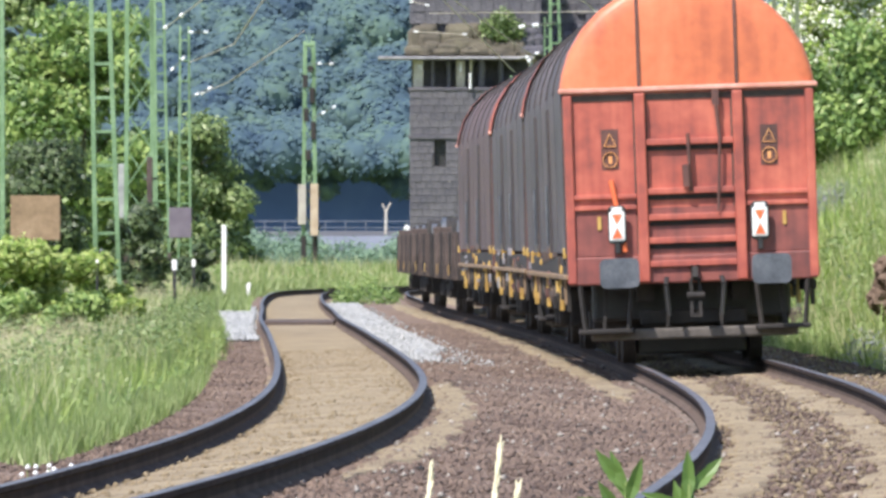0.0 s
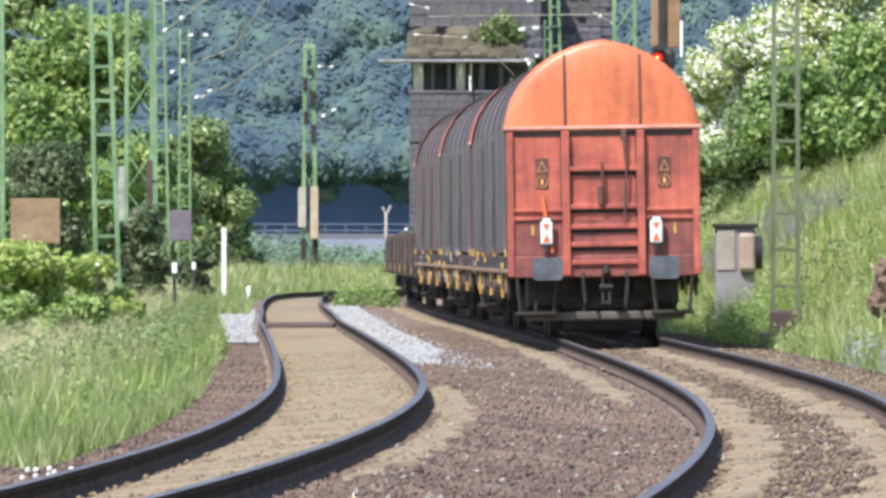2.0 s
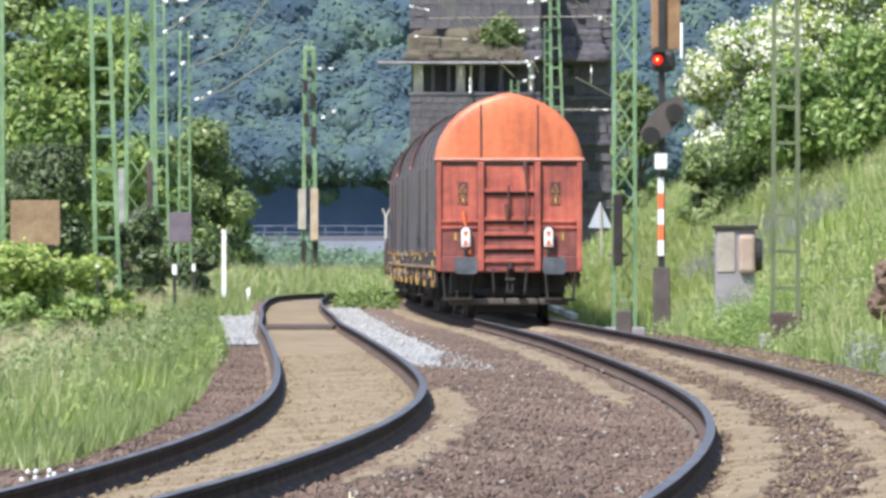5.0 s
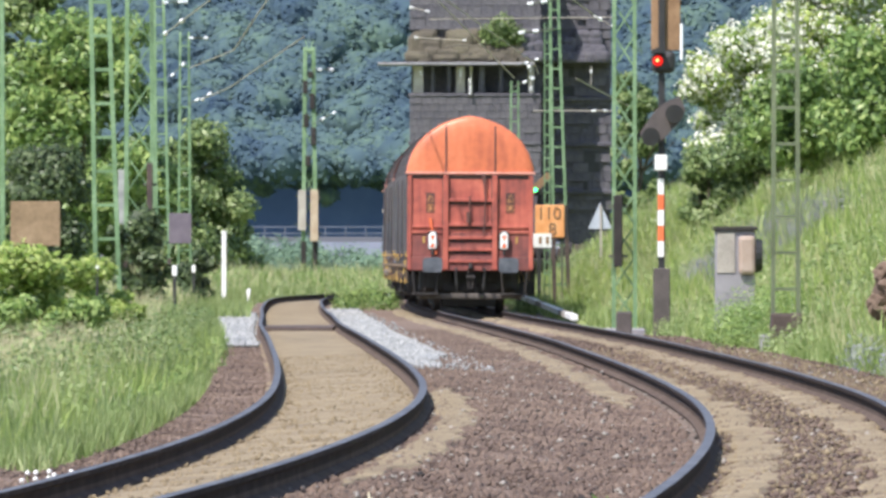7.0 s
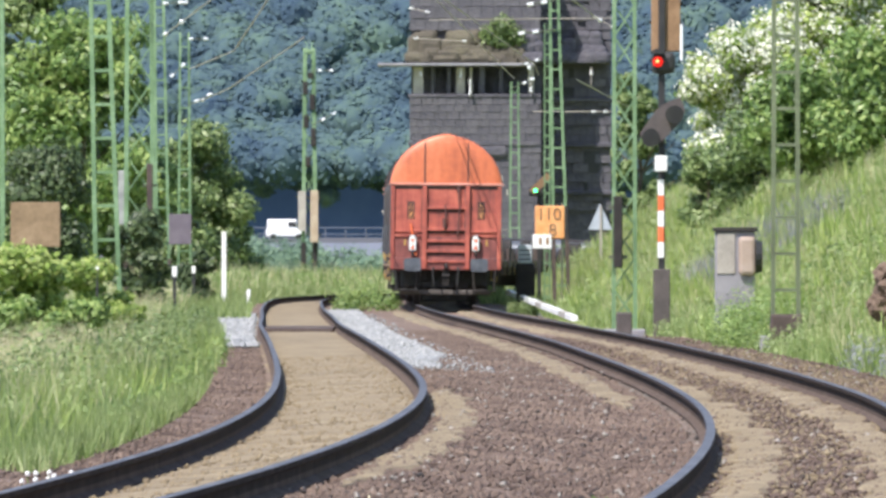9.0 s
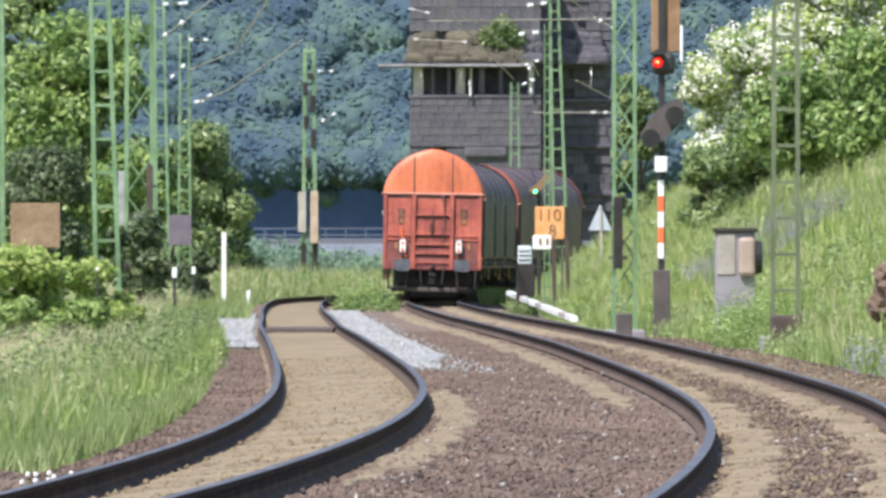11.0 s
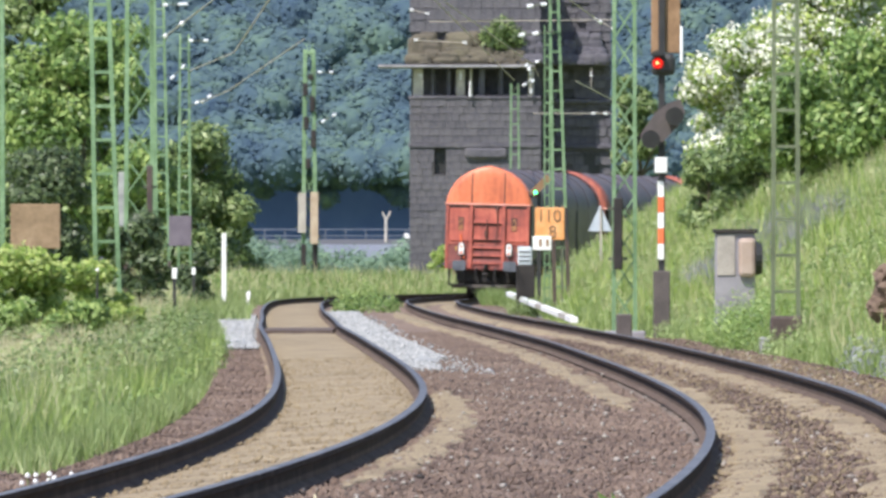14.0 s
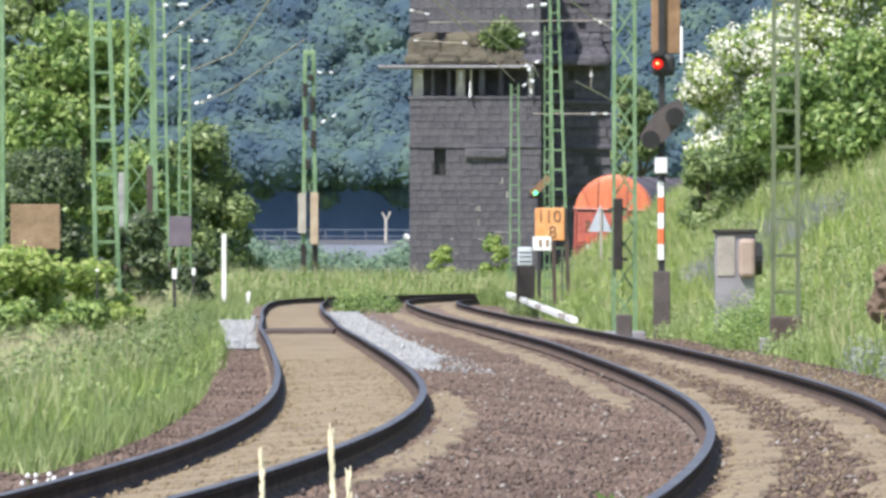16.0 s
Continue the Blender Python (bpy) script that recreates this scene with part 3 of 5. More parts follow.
def hood_wagon(label, tail=False, cover=TARP):
    w = thing("covered_wagon", label, "freight wagon", group="covered wagons of the train")
    b = B()
    box(b, -1.35, 1.35, -END, END, 0.98, 1.2, 0.02)
    for x in (-0.55, 0.55):
        box(b, x - 0.1, x + 0.1, -END + 0.3, END - 0.3, 0.72, 1.0)
    part("floor_frame", b, UNDER, w)
    b = B()
    for x in (-1.4, 1.4):
        box(b, x - 0.04, x + 0.04, -END, END, 1.0, 1.26, 0.015)
    part("side_sill", b, UNDER, w)
    # tarpaulin hood: bulges between its bows
    b = B()
    rings = []
    n = 72
    half = END - 0.5
    for j in range(n + 1):
        y = -half + 2 * half * j / n
        sag = 0.045 * abs(math.sin(math.pi * 6 * j / n))
        ring = []
        for i, (px, pz) in enumerate(arch(3.1, 4.35, HALF + 0.01)):
            k = 1 - sag / 1.6
            ring.append((px * k, y, pz - sag * 0.6))
        lo = [((HALF + 0.01 - sag) * (1 if s > 0 else -1), y, z) for s, z in ((1, 1.3), (1, 1.7), (1, 2.2), (1, 2.7))]
        lo2 = [(-p[0], p[1], p[2]) for p in reversed(lo)]
        rings.append(lo + ring + lo2)
    loft(b, rings)
    ob = part("tarpaulin", b, cover, w, "weathered tarpaulin hood with sagging folds")
    for f in ob.data.polygons:
        f.use_smooth = True
    for j in range(7):
        y = -half + 2 * half * j / 6
        b = B()
        pts = [(HALF - 0.005, 1.3)] + arch(3.1, 4.34, HALF - 0.005) + [(-HALF + 0.005, 1.3)]
        for p, q in zip(pts, pts[1:]):
            beam(b, (p[0], y, p[1]), (q[0], y, q[1]), 0.035, 0.07)
        part("bow", b, TARP_SEAM, w, "dark hood bow pressing through")
        for x in (-1, 1):
            if j in (2, 4):
                b = B()
                box(b, x * 1.452 - 0.03, x * 1.452 + 0.03, y - 0.3, y + 0.1, 1.3, 3.0, 0.015)
                part("lock_frame", b, TARP_SEAM, w, "dark hood locking frame")
                b = B()
                tube(b, (x * 1.5, y - 0.1, 1.4), (x * 1.5, y - 0.1, 2.1), 0.02, 0.02, 6)
                part("lock_rod", b, BUFFER, w)
        for x in (-1, 1):
            if j % 2:
                continue
            b = B()
            box(b, x * 1.46 - 0.02, x * 1.46 + 0.02, y + 0.25, y + 0.33, 1.24, 1.36, 0.01)
            part("latch", b, YELLOW, w, "yellow hood latch")
    for x in (-1.45, 1.45):
        b = B()
        box(b, x - 0.03, x + 0.03, -END + 0.2, END - 0.2, 1.0, 1.06, 0.01)
        part("side_rail", b, TAN_STEEL, w, "dusty tan rail along the sill")
    for j in range(18):
        y = -END + 1.0 + (2 * END - 2.0) * j / 17
        for x in (-1.42, 1.42):
            b = B()
            box(b, x - 0.025, x + 0.025, y - 0.035, y + 0.035, 0.62 + 0.08 * (j % 3), 1.0, 0.008)
            part("hanger_rod", b, (UNDER, TAN_STEEL, UNDER, YELLOW, UNDER, DUSTY)[j % 6], w)
    rs = random.Random(len(label) * 7)
    for k in range(54):
        x, y, z = rs.choice((-1.43, 1.43)), rs.uniform(-END + 0.8, END - 0.8), rs.uniform(0.75, 1.3)
        a, c = rs.uniform(0.03, 0.12), rs.uniform(0.03, 0.09)
        b = B()
        box(b, x - 0.04, x + 0.04, y - a, y + a, z - c, z + c, 0.015)
        part("side_fitting", b, rs.choice((UNDER, UNDER, UNDER, YELLOW, YELLOW, BOARD_GREY, WAGON_DARK, WAGON_BROWN)), w)
    bogie(w, -7.8), bogie(w, 7.8)
    for way in (-1, 1):
        fresh = tail and way < 0
        end_wall(w, way, WAGON_RED if fresh else WAGON_DARK, WAGON_DOME if fresh else WAGON_WORN, 0.6 if fresh else 0.8)
        buffers(w, way * 10.7, way)
    if tail:
        tail_board(w, -0.87), tail_board(w, 0.78)
    # the body above the buffers stands a little taller than its frame's drawing
    for ob in w.children_recursive:
        for v in ob.data.vertices:
            if v.co.z > 1.06:
                v.co.z = 1.06 + (v.co.z - 1.06) * 1.034
    return w


def low_wagon(label, seed):
    """Low-sided open wagon with stanchions and a low load."""
    rr = random.Random(seed)
    w = thing("flat_wagon", label, "freight wagon", group="low wagons of the train")
    b = B()
    box(b, -1.38, 1.38, -END, END, 1.0, 1.24, 0.02)
    for x in (-0.55, 0.55):
        box(b, x - 0.1, x + 0.1, -END + 0.3, END - 0.3, 0.7, 1.0)
    part("floor_frame", b, WAGON_BROWN, w)
    for j in range(10):
        y = -END + 0.9 + (2 * END - 1.8) * j / 9
        for x in (-1.38, 1.38):
            b = B()
            box(b, x - 0.05, x + 0.05, y - 0.07, y + 0.07, 0.72, 1.62, 0.01)
            part("stanchion", b, WAGON_BROWN if j % 3 else UNDER, w)
            b = B()
            box(b, x - 0.06, x + 0.06, y - 0.05, y + 0.05, 0.8, 1.0, 0.01)
            part("stake_pocket", b, YELLOW if (j + seed) % 4 == 0 else UNDER, w)
    for j in range(5):
        y = -END + 2.0 + (2 * END - 4) * j / 4
        b = B()
        tube(b, (-1.05, y, 1.55), (1.05, y, 1.55), 0.34 + rr.uniform(-0.06, 0.07), seg=20)
        part("coil", b, BUFFER if j % 2 else UNDER, w, "dark rusty steel coil")
    for way in (-1, 1):
        b = B()
        y0, y1 = sorted((way * END, way * (END - 0.08)))
        box(b, -1.38, 1.38, y0, y1, 1.2, 1.75, 0.02)
        part("end_board", b, WAGON_BROWN, w)
        buffers(w, way * 10.7, way)
    bogie(w, -7.8), bogie(w, 7.8)
    return w


SPEED, REAR = 15.7, 110.0
LENGTH = 21.4
step = np.hypot(np.diff(RIGHT_X), np.diff(LINE_Y))
ARC = np.concatenate([[0], np.cumsum(step)])
ARC = ARC - np.interp(REAR, LINE_Y, ARC) + REAR


def on_line(s):
    """The point of the main track's middle at way s along it."""
    y = np.interp(s, ARC, LINE_Y)
    return Vector((float(np.interp(y, LINE_Y, RIGHT_X)), float(y), float(grade(y))))


def way(t):
    """Where the rear buffers stand at t seconds; the train eases off a little after the first seconds."""
    return REAR + SPEED * t + 2.4 * float(np.interp(t, [0, 1, 2, 4.5, 8.0, 16], [0.15, 0.6, 1, 1, 0, 0]))


def train_pose(s):
    """Pose of a wagon whose rear buffers stand at s."""
    a, b = on_line(s + 2.9), on_line(s + 18.5)
    m = (a + b) / 2 + Vector((-0.1 * float(np.interp(s, [90, 135, 180, 230], [0.85, 1, 1, 0])), 0, 0))
    lean = -math.atan2(float(cant(m.y, 0.10)), 1.5)
    turn = math.atan2(-(b.x - a.x), b.y - a.y)
    return Matrix.Translation(m) @ Euler((0, lean, turn)).to_matrix().to_4x4()


train = [hood_wagon("orange-red covered freight wagon with grey hood and white tail boards", True),
         hood_wagon("orange-red covered freight wagon with grey tarpaulin hood"),
         hood_wagon("weathered red covered freight wagon with maroon tarpaulin hood", False, TARP_RED),
         low_wagon("low brown flat wagon with stanchions and steel coils", 1), low_wagon("low brown flat wagon loaded with dark coils", 2),
         low_wagon("low brown flat wagon with stanchions and steel coils", 4)]


# ---- lattice masts ----
def leg(bm, p, q, w, d):
    """An upright bar from p to q, w wide and d deep, with level ends."""
    r = bmesh.ops.create_cube(bm, size=1.0)
    for v in r["verts"]:
        e = q if v.co.z > 0 else p
        v.co = Vector((e[0] + v.co.x * w, e[1] + v.co.y * d, e[2]))


def ladder_mast(x, y, z, top, w_foot, w_top, label, material=None, bracing="rungs", gap=0.75, lean=0.0, depth=0.12, post=0.075, group="catenary masts", rust=0.0):
    """Flat lattice mast: two posts of channel steel, tied by rungs or by crossing bars."""
    t = thing("catenary_mast", label, "mast", pose(x, y, z), group)
    material = material or GREEN_STEEL
    h = top - z

    def px(side, k):
        return side * (w_foot + (w_top - w_foot) * k) / 2 + lean * k

    for side in (-1, 1):
        b = B()
        p, q = (px(side, 0), 0, -0.3), (px(side, 1), 0, h)
        leg(b, p, q, post, depth)
        part("post", b, material, t)
        if rust:
            b = B()
            leg(b, (px(side, 0), 0, -0.3), (px(side, rust / h), 0, rust), post + 0.02, depth + 0.02)
            part("rusty_foot", b, WAGON_BROWN, t, "rust-brown lower leg")
    n = int(h / gap)
    for i in range(n):
        k0, k1 = (i + 0.3) / n, (i + 0.8) / n
        b = B()
        if bracing == "rungs":
            beam(b, (px(-1, k0), 0, k0 * h), (px(1, k0), 0, k0 * h), 0.09, 0.05)
            part("rung", b, material, t)
        else:
            s = 1 if i % 2 else -1
            beam(b, (px(-s, k0), -depth / 3, k0 * h), (px(s, k0 + 1 / n), -depth / 3, (k0 + 1 / n) * h), 0.035)
            beam(b, (px(s, k0), depth / 3, k0 * h), (px(-s, k0 + 1 / n), depth / 3, (k0 + 1 / n) * h), 0.035)
            part("brace", b, material, t)
    b = B()
    box(b, -w_foot / 2 - 0.2, w_foot / 2 + 0.2, -0.35, 0.35, -0.7, 0.02, 0.03)
    part("footing", b, BOARD_GREY, t)
    return t


mast_a = ladder_mast(-5.62, 162, -0.35, 10.5, 0.42, 0.2, "green flat lattice mast in the verge bushes", gap=0.56, post=0.075, lean=-0.3)
mast_edge = ladder_mast(-7.25, 155, -0.35, 10.5, 0.30, 0.24, "green steel mast carrying a brown board", gap=0.9)
mast_b = ladder_mast(-7.68, 243, -0.3, 11.0, 0.7, 0.58, "tall green lattice mast with crossed bracing", bracing="cross", gap=0.9, post=0.11, lean=0.0, rust=1.6)
mast_c = ladder_mast(-8.72, 300, -0.3, 10.5, 0.4, 0.26, "green ladder mast behind the lattice mast", gap=0.55, lean=-0.17, post=0.08, rust=1.4)
mast_d = ladder_mast(-9.15, 340, -0.3, 9.1, 0.45, 0.3, "green ladder mast before dark trees", gap=0.7)
mast_e = ladder_mast(-5.15, 370, -0.2, 9.2, 0.52, 0.32, "green lattice mast with plates and dark foot", bracing="cross", gap=0.8, post=0.15)
for sx in (-0.22, 0.22):
    b_ = B()
    upright(b_, sx, 0.2, 0, 0.2, -0.2, 1.9, 0.02)
    part("sleeve", b_, UNDER, mast_e, "dark tarred foot sleeve")
for sx, sz, sh in ((-0.15, 7.6, 0.5), (0.12, 7.0, 0.6), (-0.12, 6.3, 0.5), (0.16, 5.6, 0.7), (-0.05, 4.8, 0.4), (0.05, 8.2, 0.25)):
    b_ = B()
    upright(b_, sx, 0.2, -0.12, 0.1, sz, sz + sh, 0.03)
    part("fitting", b_, UNDER, mast_e)
b_ = B()
upright(b_, 0, 0.4, 0, 0.16, 9.2, 9.34, 0.02)
part("cap", b_, GREEN_STEEL, mast_e)
mast_f = ladder_mast(5.35, 150, 0.0, 10.2, 0.40, 0.32, "slim olive steel ladder mast on the grassy bank", OLIVE_STEEL, gap=0.55, post=0.07)
b_ = B()
box(b_, -0.25, 0.25, -0.5, -0.1, -0.4, 0.36, 0.04)
part("base_block", b_, WAGON_BROWN, mast_f, "dark rusty base block")
mast_g = ladder_mast(3.55, 188, -0.2, 10.3, 0.42, 0.38, "green lattice mast beside the red light signal", bracing="cross", gap=0.6)
mast_h = ladder_mast(3.1, 250, -0.2, 9.5, 0.38, 0.18, "green ladder mast beside the distance board", gap=0.5, lean=-0.25, post=0.075, rust=2.1)
mast_i = ladder_mast(2.85, 382, -0.3, 8.1, 0.4, 0.28, "slim green ladder mast before the stone tower", gap=0.6)

# ---- boards on the masts ----
def board(name, x, y, z, w, h, material, label, category, back=True):
    t = thing(name, label, category, pose(x, y, z))
    b = B()
    box(b, -w / 2, w / 2, -0.03, 0.03, -h / 2, h / 2, 0.012)
    part("panel", b, material, t)
    b = B()
    for dz in (-h * 0.3, h * 0.3):
        box(b, -w / 2 + 0.02, w / 2 - 0.02, 0.032, 0.07, dz - 0.025, dz + 0.025)
    part("batten", b, DULL_STEEL, t)
    return t


board("back_board", -6.56, 154.6, 1.77, 0.80, 0.72, BOARD_DARK, "brown wooden board fixed to a mast", "board")
board("back_board", -6.95, 254, 1.93, 0.6, 0.8, BOARD_VIOLET, "grey sheet board among the masts", "board")


# ---- signals and small trackside things ----
def main_signal():
    """Main signal with a red light, a distant signal head below and a striped mast plate."""
    t = thing("railway_signal", "railway light signal showing red, striped mast plate below", "signal", pose(4.2, 184.5, -0.2))
    b = B()
    upright(b, 0, 0.13, 0, 0.13, 0, 6.6)
    part("post", b, BLACK, t)
    b = B()
    upright(b, 0.0, 0.32, -0.02, 0.32, -0.2, 1.2, 0.02)
    part("foot", b, SHIELD, t, "dull grey steel foot housing")
    for i, z in enumerate((1.42, 1.72, 2.02, 2.32, 2.62)):
        b = B()
        upright(b, -0.02, 0.12, -0.1, 0.015, z, z + 0.298, 0.0)
        part("stripe", b, RED if i % 2 else WHITE, t)
    b = B()
    upright(b, -0.02, 0.24, -0.24, 0.02, 3.08, 3.38, 0.015)
    part("plate", b, WHITE, t, "plain white plate")
    # distant signal head: leaning shield with two hooded dark lamps
    b = B()
    shield = [(-0.42, 3.8), (-0.36, 3.62), (-0.05, 3.6), (0.32, 3.98), (0.45, 4.24), (0.36, 4.5), (0.12, 4.42), (-0.12, 4.25)]
    front = [b.verts.new((x, -0.2, z)) for x, z in shield]
    back = [b.verts.new((x, -0.02, z)) for x, z in shield]
    b.faces.new(front), b.faces.new(back[::-1])
    for k in range(len(shield)):
        b.faces.new((front[k], back[k], back[(k + 1) % 8], front[(k + 1) % 8]))
    head = part("distant_head", b, SHIELD, t, "leaning dark shield with unlit lamps")
    for x, z in ((0.24, 4.18), (-0.22, 3.74)):
        b = B()
        tube(b, (x, -0.36, z - 0.02), (x, -0.2, z), 0.18, 0.16, 16)
        part("hood", b, BLACK, head)
    b = B()
    upright(b, 0.03, 0.46, -0.05, 0.3, 4.95, 5.37, 0.1)
    lamp = part("lamp_housing", b, BLACK, t)
    b = B()
    tube(b, (-0.08, -0.24, 5.18), (-0.08, -0.2, 5.18), 0.1, 0.1, 20)
    part("red_lamp", b, RED_LIGHT, lamp, "glowing red signal lamp")
    b = B()
    tube(b, (-0.09, -0.26, 5.19), (-0.09, -0.245, 5.19), 0.03, 0.03, 14)
    part("bulb", b, mat("bulb", [(0.9, 0.4, 0.2)] * 2, emit=(1.0, 0.5, 0.15, 1.6), bump=0), lamp)
    b = B()
    tube(b, (-0.08, -0.42, 5.28), (-0.08, -0.2, 5.28), 0.15, 0.15, 16)
    bmesh.ops.bisect_plane(b, geom=b.verts[:] + b.edges[:] + b.faces[:], plane_co=(0, 0, 5.33), plane_no=(0, 0, -1), clear_outer=True)
    part("visor", b, BLACK, lamp)
    b = B()
    upright(b, 0.08, 0.56, 0.05, 0.05, 5.38, 6.75, 0.02)
    part("back_panel", b, BOARD_BROWN, t, "rusty brown sheet panel")
    b = B()
    upright(b, 0.38, 0.05, 0.05, 0.05, 5.2, 5.9)
    part("side_rail", b, CERAMIC, t)
    return t


main_signal()


def far_signal():
    t = thing("railway_signal", "small railway signal showing green before the tower", "signal", pose(2.62, 262, -0.2))
    b = B()
    upright(b, 0, 0.1, 0, 0.1, 0, 3.2)
    part("post", b, BLACK, t)
    b = B()
    beam(b, (-0.2, -0.1, 3.15), (0.28, -0.1, 3.62), 0.36, 0.2)
    part("distant_head", b, BOARD_BROWN, t, "brown leaning signal shield")
    b = B()
    upright(b, -0.12, 0.32, -0.15, 0.2, 3.05, 3.32, 0.05)
    h = part("lamp_housing", b, BLACK, t)
    b = B()
    tube(b, (-0.1, -0.3, 3.2), (-0.1, -0.25, 3.2), 0.045, 0.045, 14)
    part("green_lamp", b, GREEN_LIGHT, h, "glowing green signal lamp")
    return t


far_signal()


def words(text, size, x, y, z, material, parent):
    cu = bpy.data.curves.new("digit", "FONT")
    cu.body, cu.size, cu.align_x, cu.extrude = text, size, "CENTER", 0.004
    ob = bpy.data.objects.new("digit", cu)
    me = bpy.data.meshes.new_from_object(ob)
    bpy.data.objects.remove(ob)
    me.materials.append(material)
    txt = new("digit", me)
    txt.parent = parent
    txt.matrix_basis = pose(x, y, z, 90, 0, 0)
    return txt


def distance_board():
    t = thing("distance_board", "orange kilometre board with dark digits on a mast", "sign", pose(2.78, 248.2, -0.2))
    b = B()
    box(b, -0.4, 0.36, -0.03, 0.03, 1.88, 2.72, 0.02)
    part("panel", b, ORANGE, t)
    b = B()
    box(b, 0.365, 0.45, -0.02, 0.1, 1.88, 2.72, 0.01)
    part("edge", b, BLACK, t)
    for digit, dx, dz in (("1", -0.25, 2.36), ("1", -0.05, 2.36), ("0", 0.17, 2.36), ("8", 0.05, 1.95)):
        words(digit, 0.45, dx, -0.045, dz, BOARD_BROWN, t)
    b = B()
    box(b, -0.46, 0.02, -0.06, -0.035, 1.62, 1.98, 0.01)
    w = part("lower_plate", b, WHITE, t, "small white plate with dark marks")
    for x in (-0.3, -0.12):
        b = B()
        box(b, x, x + 0.07, -0.072, -0.064, 1.72, 1.9)
        part("mark", b, BOARD_BROWN, w)
    b = B()
    upright(b, 0.3, 0.06, 0.1, 0.06, -0.2, 2.8)
    part("post", b, DULL_STEEL, t)


distance_board()


def cabinet():
    x, y = 5.12, 168
    z = float(ground_z(x, y))
    t = thing("relay_cabinet", "grey relay cabinet with a beige box on the bank", "cabinet", pose(x, y, z))
    b = B()
    box(b, -0.36, 0.33, -0.2, 0.3, -0.2, 1.84 - z - 0.15, 0.015)
    part("body", b, BOARD_GREY, t)
    b = B()
    box(b, -0.4, 0.38, -0.26, 0.35, 1.69 - z, 1.76 - z, 0.012)
    part("roof", b, UNDER, t)
    b = B()
    box(b, -0.33, -0.02, -0.222, -0.203, 0.95 - z, 1.66 - z, 0.006)
    part("door", b, CONCRETE, t)
    b = B()
    box(b, 0.04, 0.34, -0.34, -0.205, 0.92 - z, 1.6 - z, 0.07)
    part("meter_box", b, mat("beige_box", [(0.24, 0.18, 0.14), (0.34, 0.26, 0.21), (0.4, 0.32, 0.27)], 3, 0.7), t, "rounded beige plastic box")
    b = B()
    tube(b, (0.34, -0.1, 1.25 - z), (0.46, -0.1, 1.25 - z), 0.3, 0.27, 18)
    part("drum", b, BLACK, t)


cabinet()


def small_cabinet():
    t = thing("trackside_box", "dark trackside box with a pale top unit", "cabinet", pose(2.2, 257, -0.28))
    b = B()
    box(b, -0.24, 0.26, -0.2, 0.2, -0.1, 1.3, 0.02)
    part("body", b, UNDER, t)
    b = B()
    box(b, -0.2, 0.18, -0.18, 0.18, 1.302, 1.8, 0.03)
    part("top_unit", b, mat("pale_steel", [(0.35, 0.4, 0.44), (0.48, 0.53, 0.57), (0.6, 0.64, 0.66)], 3, 0.6), t, "pale blue-grey upper housing")
    b = B()
    for zz in (1.4, 1.52, 1.64):
        box(b, -0.16, 0.14, -0.195, -0.182, zz, zz + 0.03)
    part("vent", b, UNDER, t)


small_cabinet()


def triangle_sign():
    x, y = 4.35, 266
    z = float(ground_z(x, y))
    t = thing("triangle_sign", "grey-white triangular sign on a thin post", "sign", pose(x, y, 0))
    b = B()
    f = [b.verts.new(p) for p in ((-0.33, -0.02, 1.95), (0.33, -0.02, 1.95), (0, -0.02, 2.68))]
    g = [b.verts.new(p) for p in ((-0.33, 0.0, 1.95), (0.33, 0.0, 1.95), (0, 0.0, 2.68))]
    b.faces.new(f), b.faces.new(g[::-1])
    for k in range(3):
        b.faces.new((f[k], g[k], g[(k + 1) % 3], f[(k + 1) % 3]))
    part("plate", b, mat("sign_grey", [(0.3, 0.34, 0.4), (0.42, 0.46, 0.52), (0.52, 0.55, 0.6)], 2, 0.5), t)
    b = B()
    upright(b, 0.02, 0.06, -0.05, 0.04, z - 0.2, 2.6, 0.0)
    part("post", b, CONCRETE, t)


triangle_sign()


def marker(name, label, x, y, w, z1, white_from, tilt=0.0):
    """Slim marker post, white above and black below."""
    z = float(ground_z(x, y))
    t = thing(name, label, "marker post", pose(x, y, z, 0, tilt, 0))
    if white_from > z:
        b = B()
        upright(b, 0, w * 0.8, 0, w * 0.8, -0.2, white_from - z)
        part("shaft", b, BLACK, t)
    b = B()
    upright(b, 0, w, 0, w, max(-0.2, white_from - z), z1 - z, 0.01)
    part("head", b, WHITE, t)


marker("marker_post", "slim white marker post in the grass", -5.7, 250, 0.12, 1.86, -1)
marker("marker_post", "black post with a white top", -6.15, 220, 0.11, 1.0, 0.76)
marker("marker_post", "thin black post with a white top", -6.75, 260, 0.1, 0.95, 0.75)
marker("marker_stub", "short white stub beside the track", -4.93, 240, 0.08, 0.4, -1, 6)
marker("marker_stub", "short white stub beside the track", -4.78, 240, 0.07, 0.36, -1, -8)
marker("marker_post", "thin black post in the bushes", -5.4, 150, 0.05, 1.1, 1.05)


def trough():
    t = thing("cable_trough", "row of pale concrete trough covers at the bank's foot", "cable trough")
    for i in range(12):
        k0, k1 = i / 12, (i + 0.94) / 12
        p, q = [Vector((1.85 + 1.1 * k, 270 - 55 * k, 0.2 - 0.36 * k)) for k in (k0, k1)]
        b = B()
        beam(b, p, q, 0.15, 0.12)
        part("cover", b, WHITE if i % 4 != 2 else CONCRETE, t)


trough()
box_t = thing("foot_box", "small grey housing at the foot of a mast", "housing", pose(3.45, 183, -0.3))
b_ = B()
box(b_, -0.15, 0.15, -0.15, 0.15, -0.15, 0.48, 0.03)
part("body", b_, SHIELD, box_t)

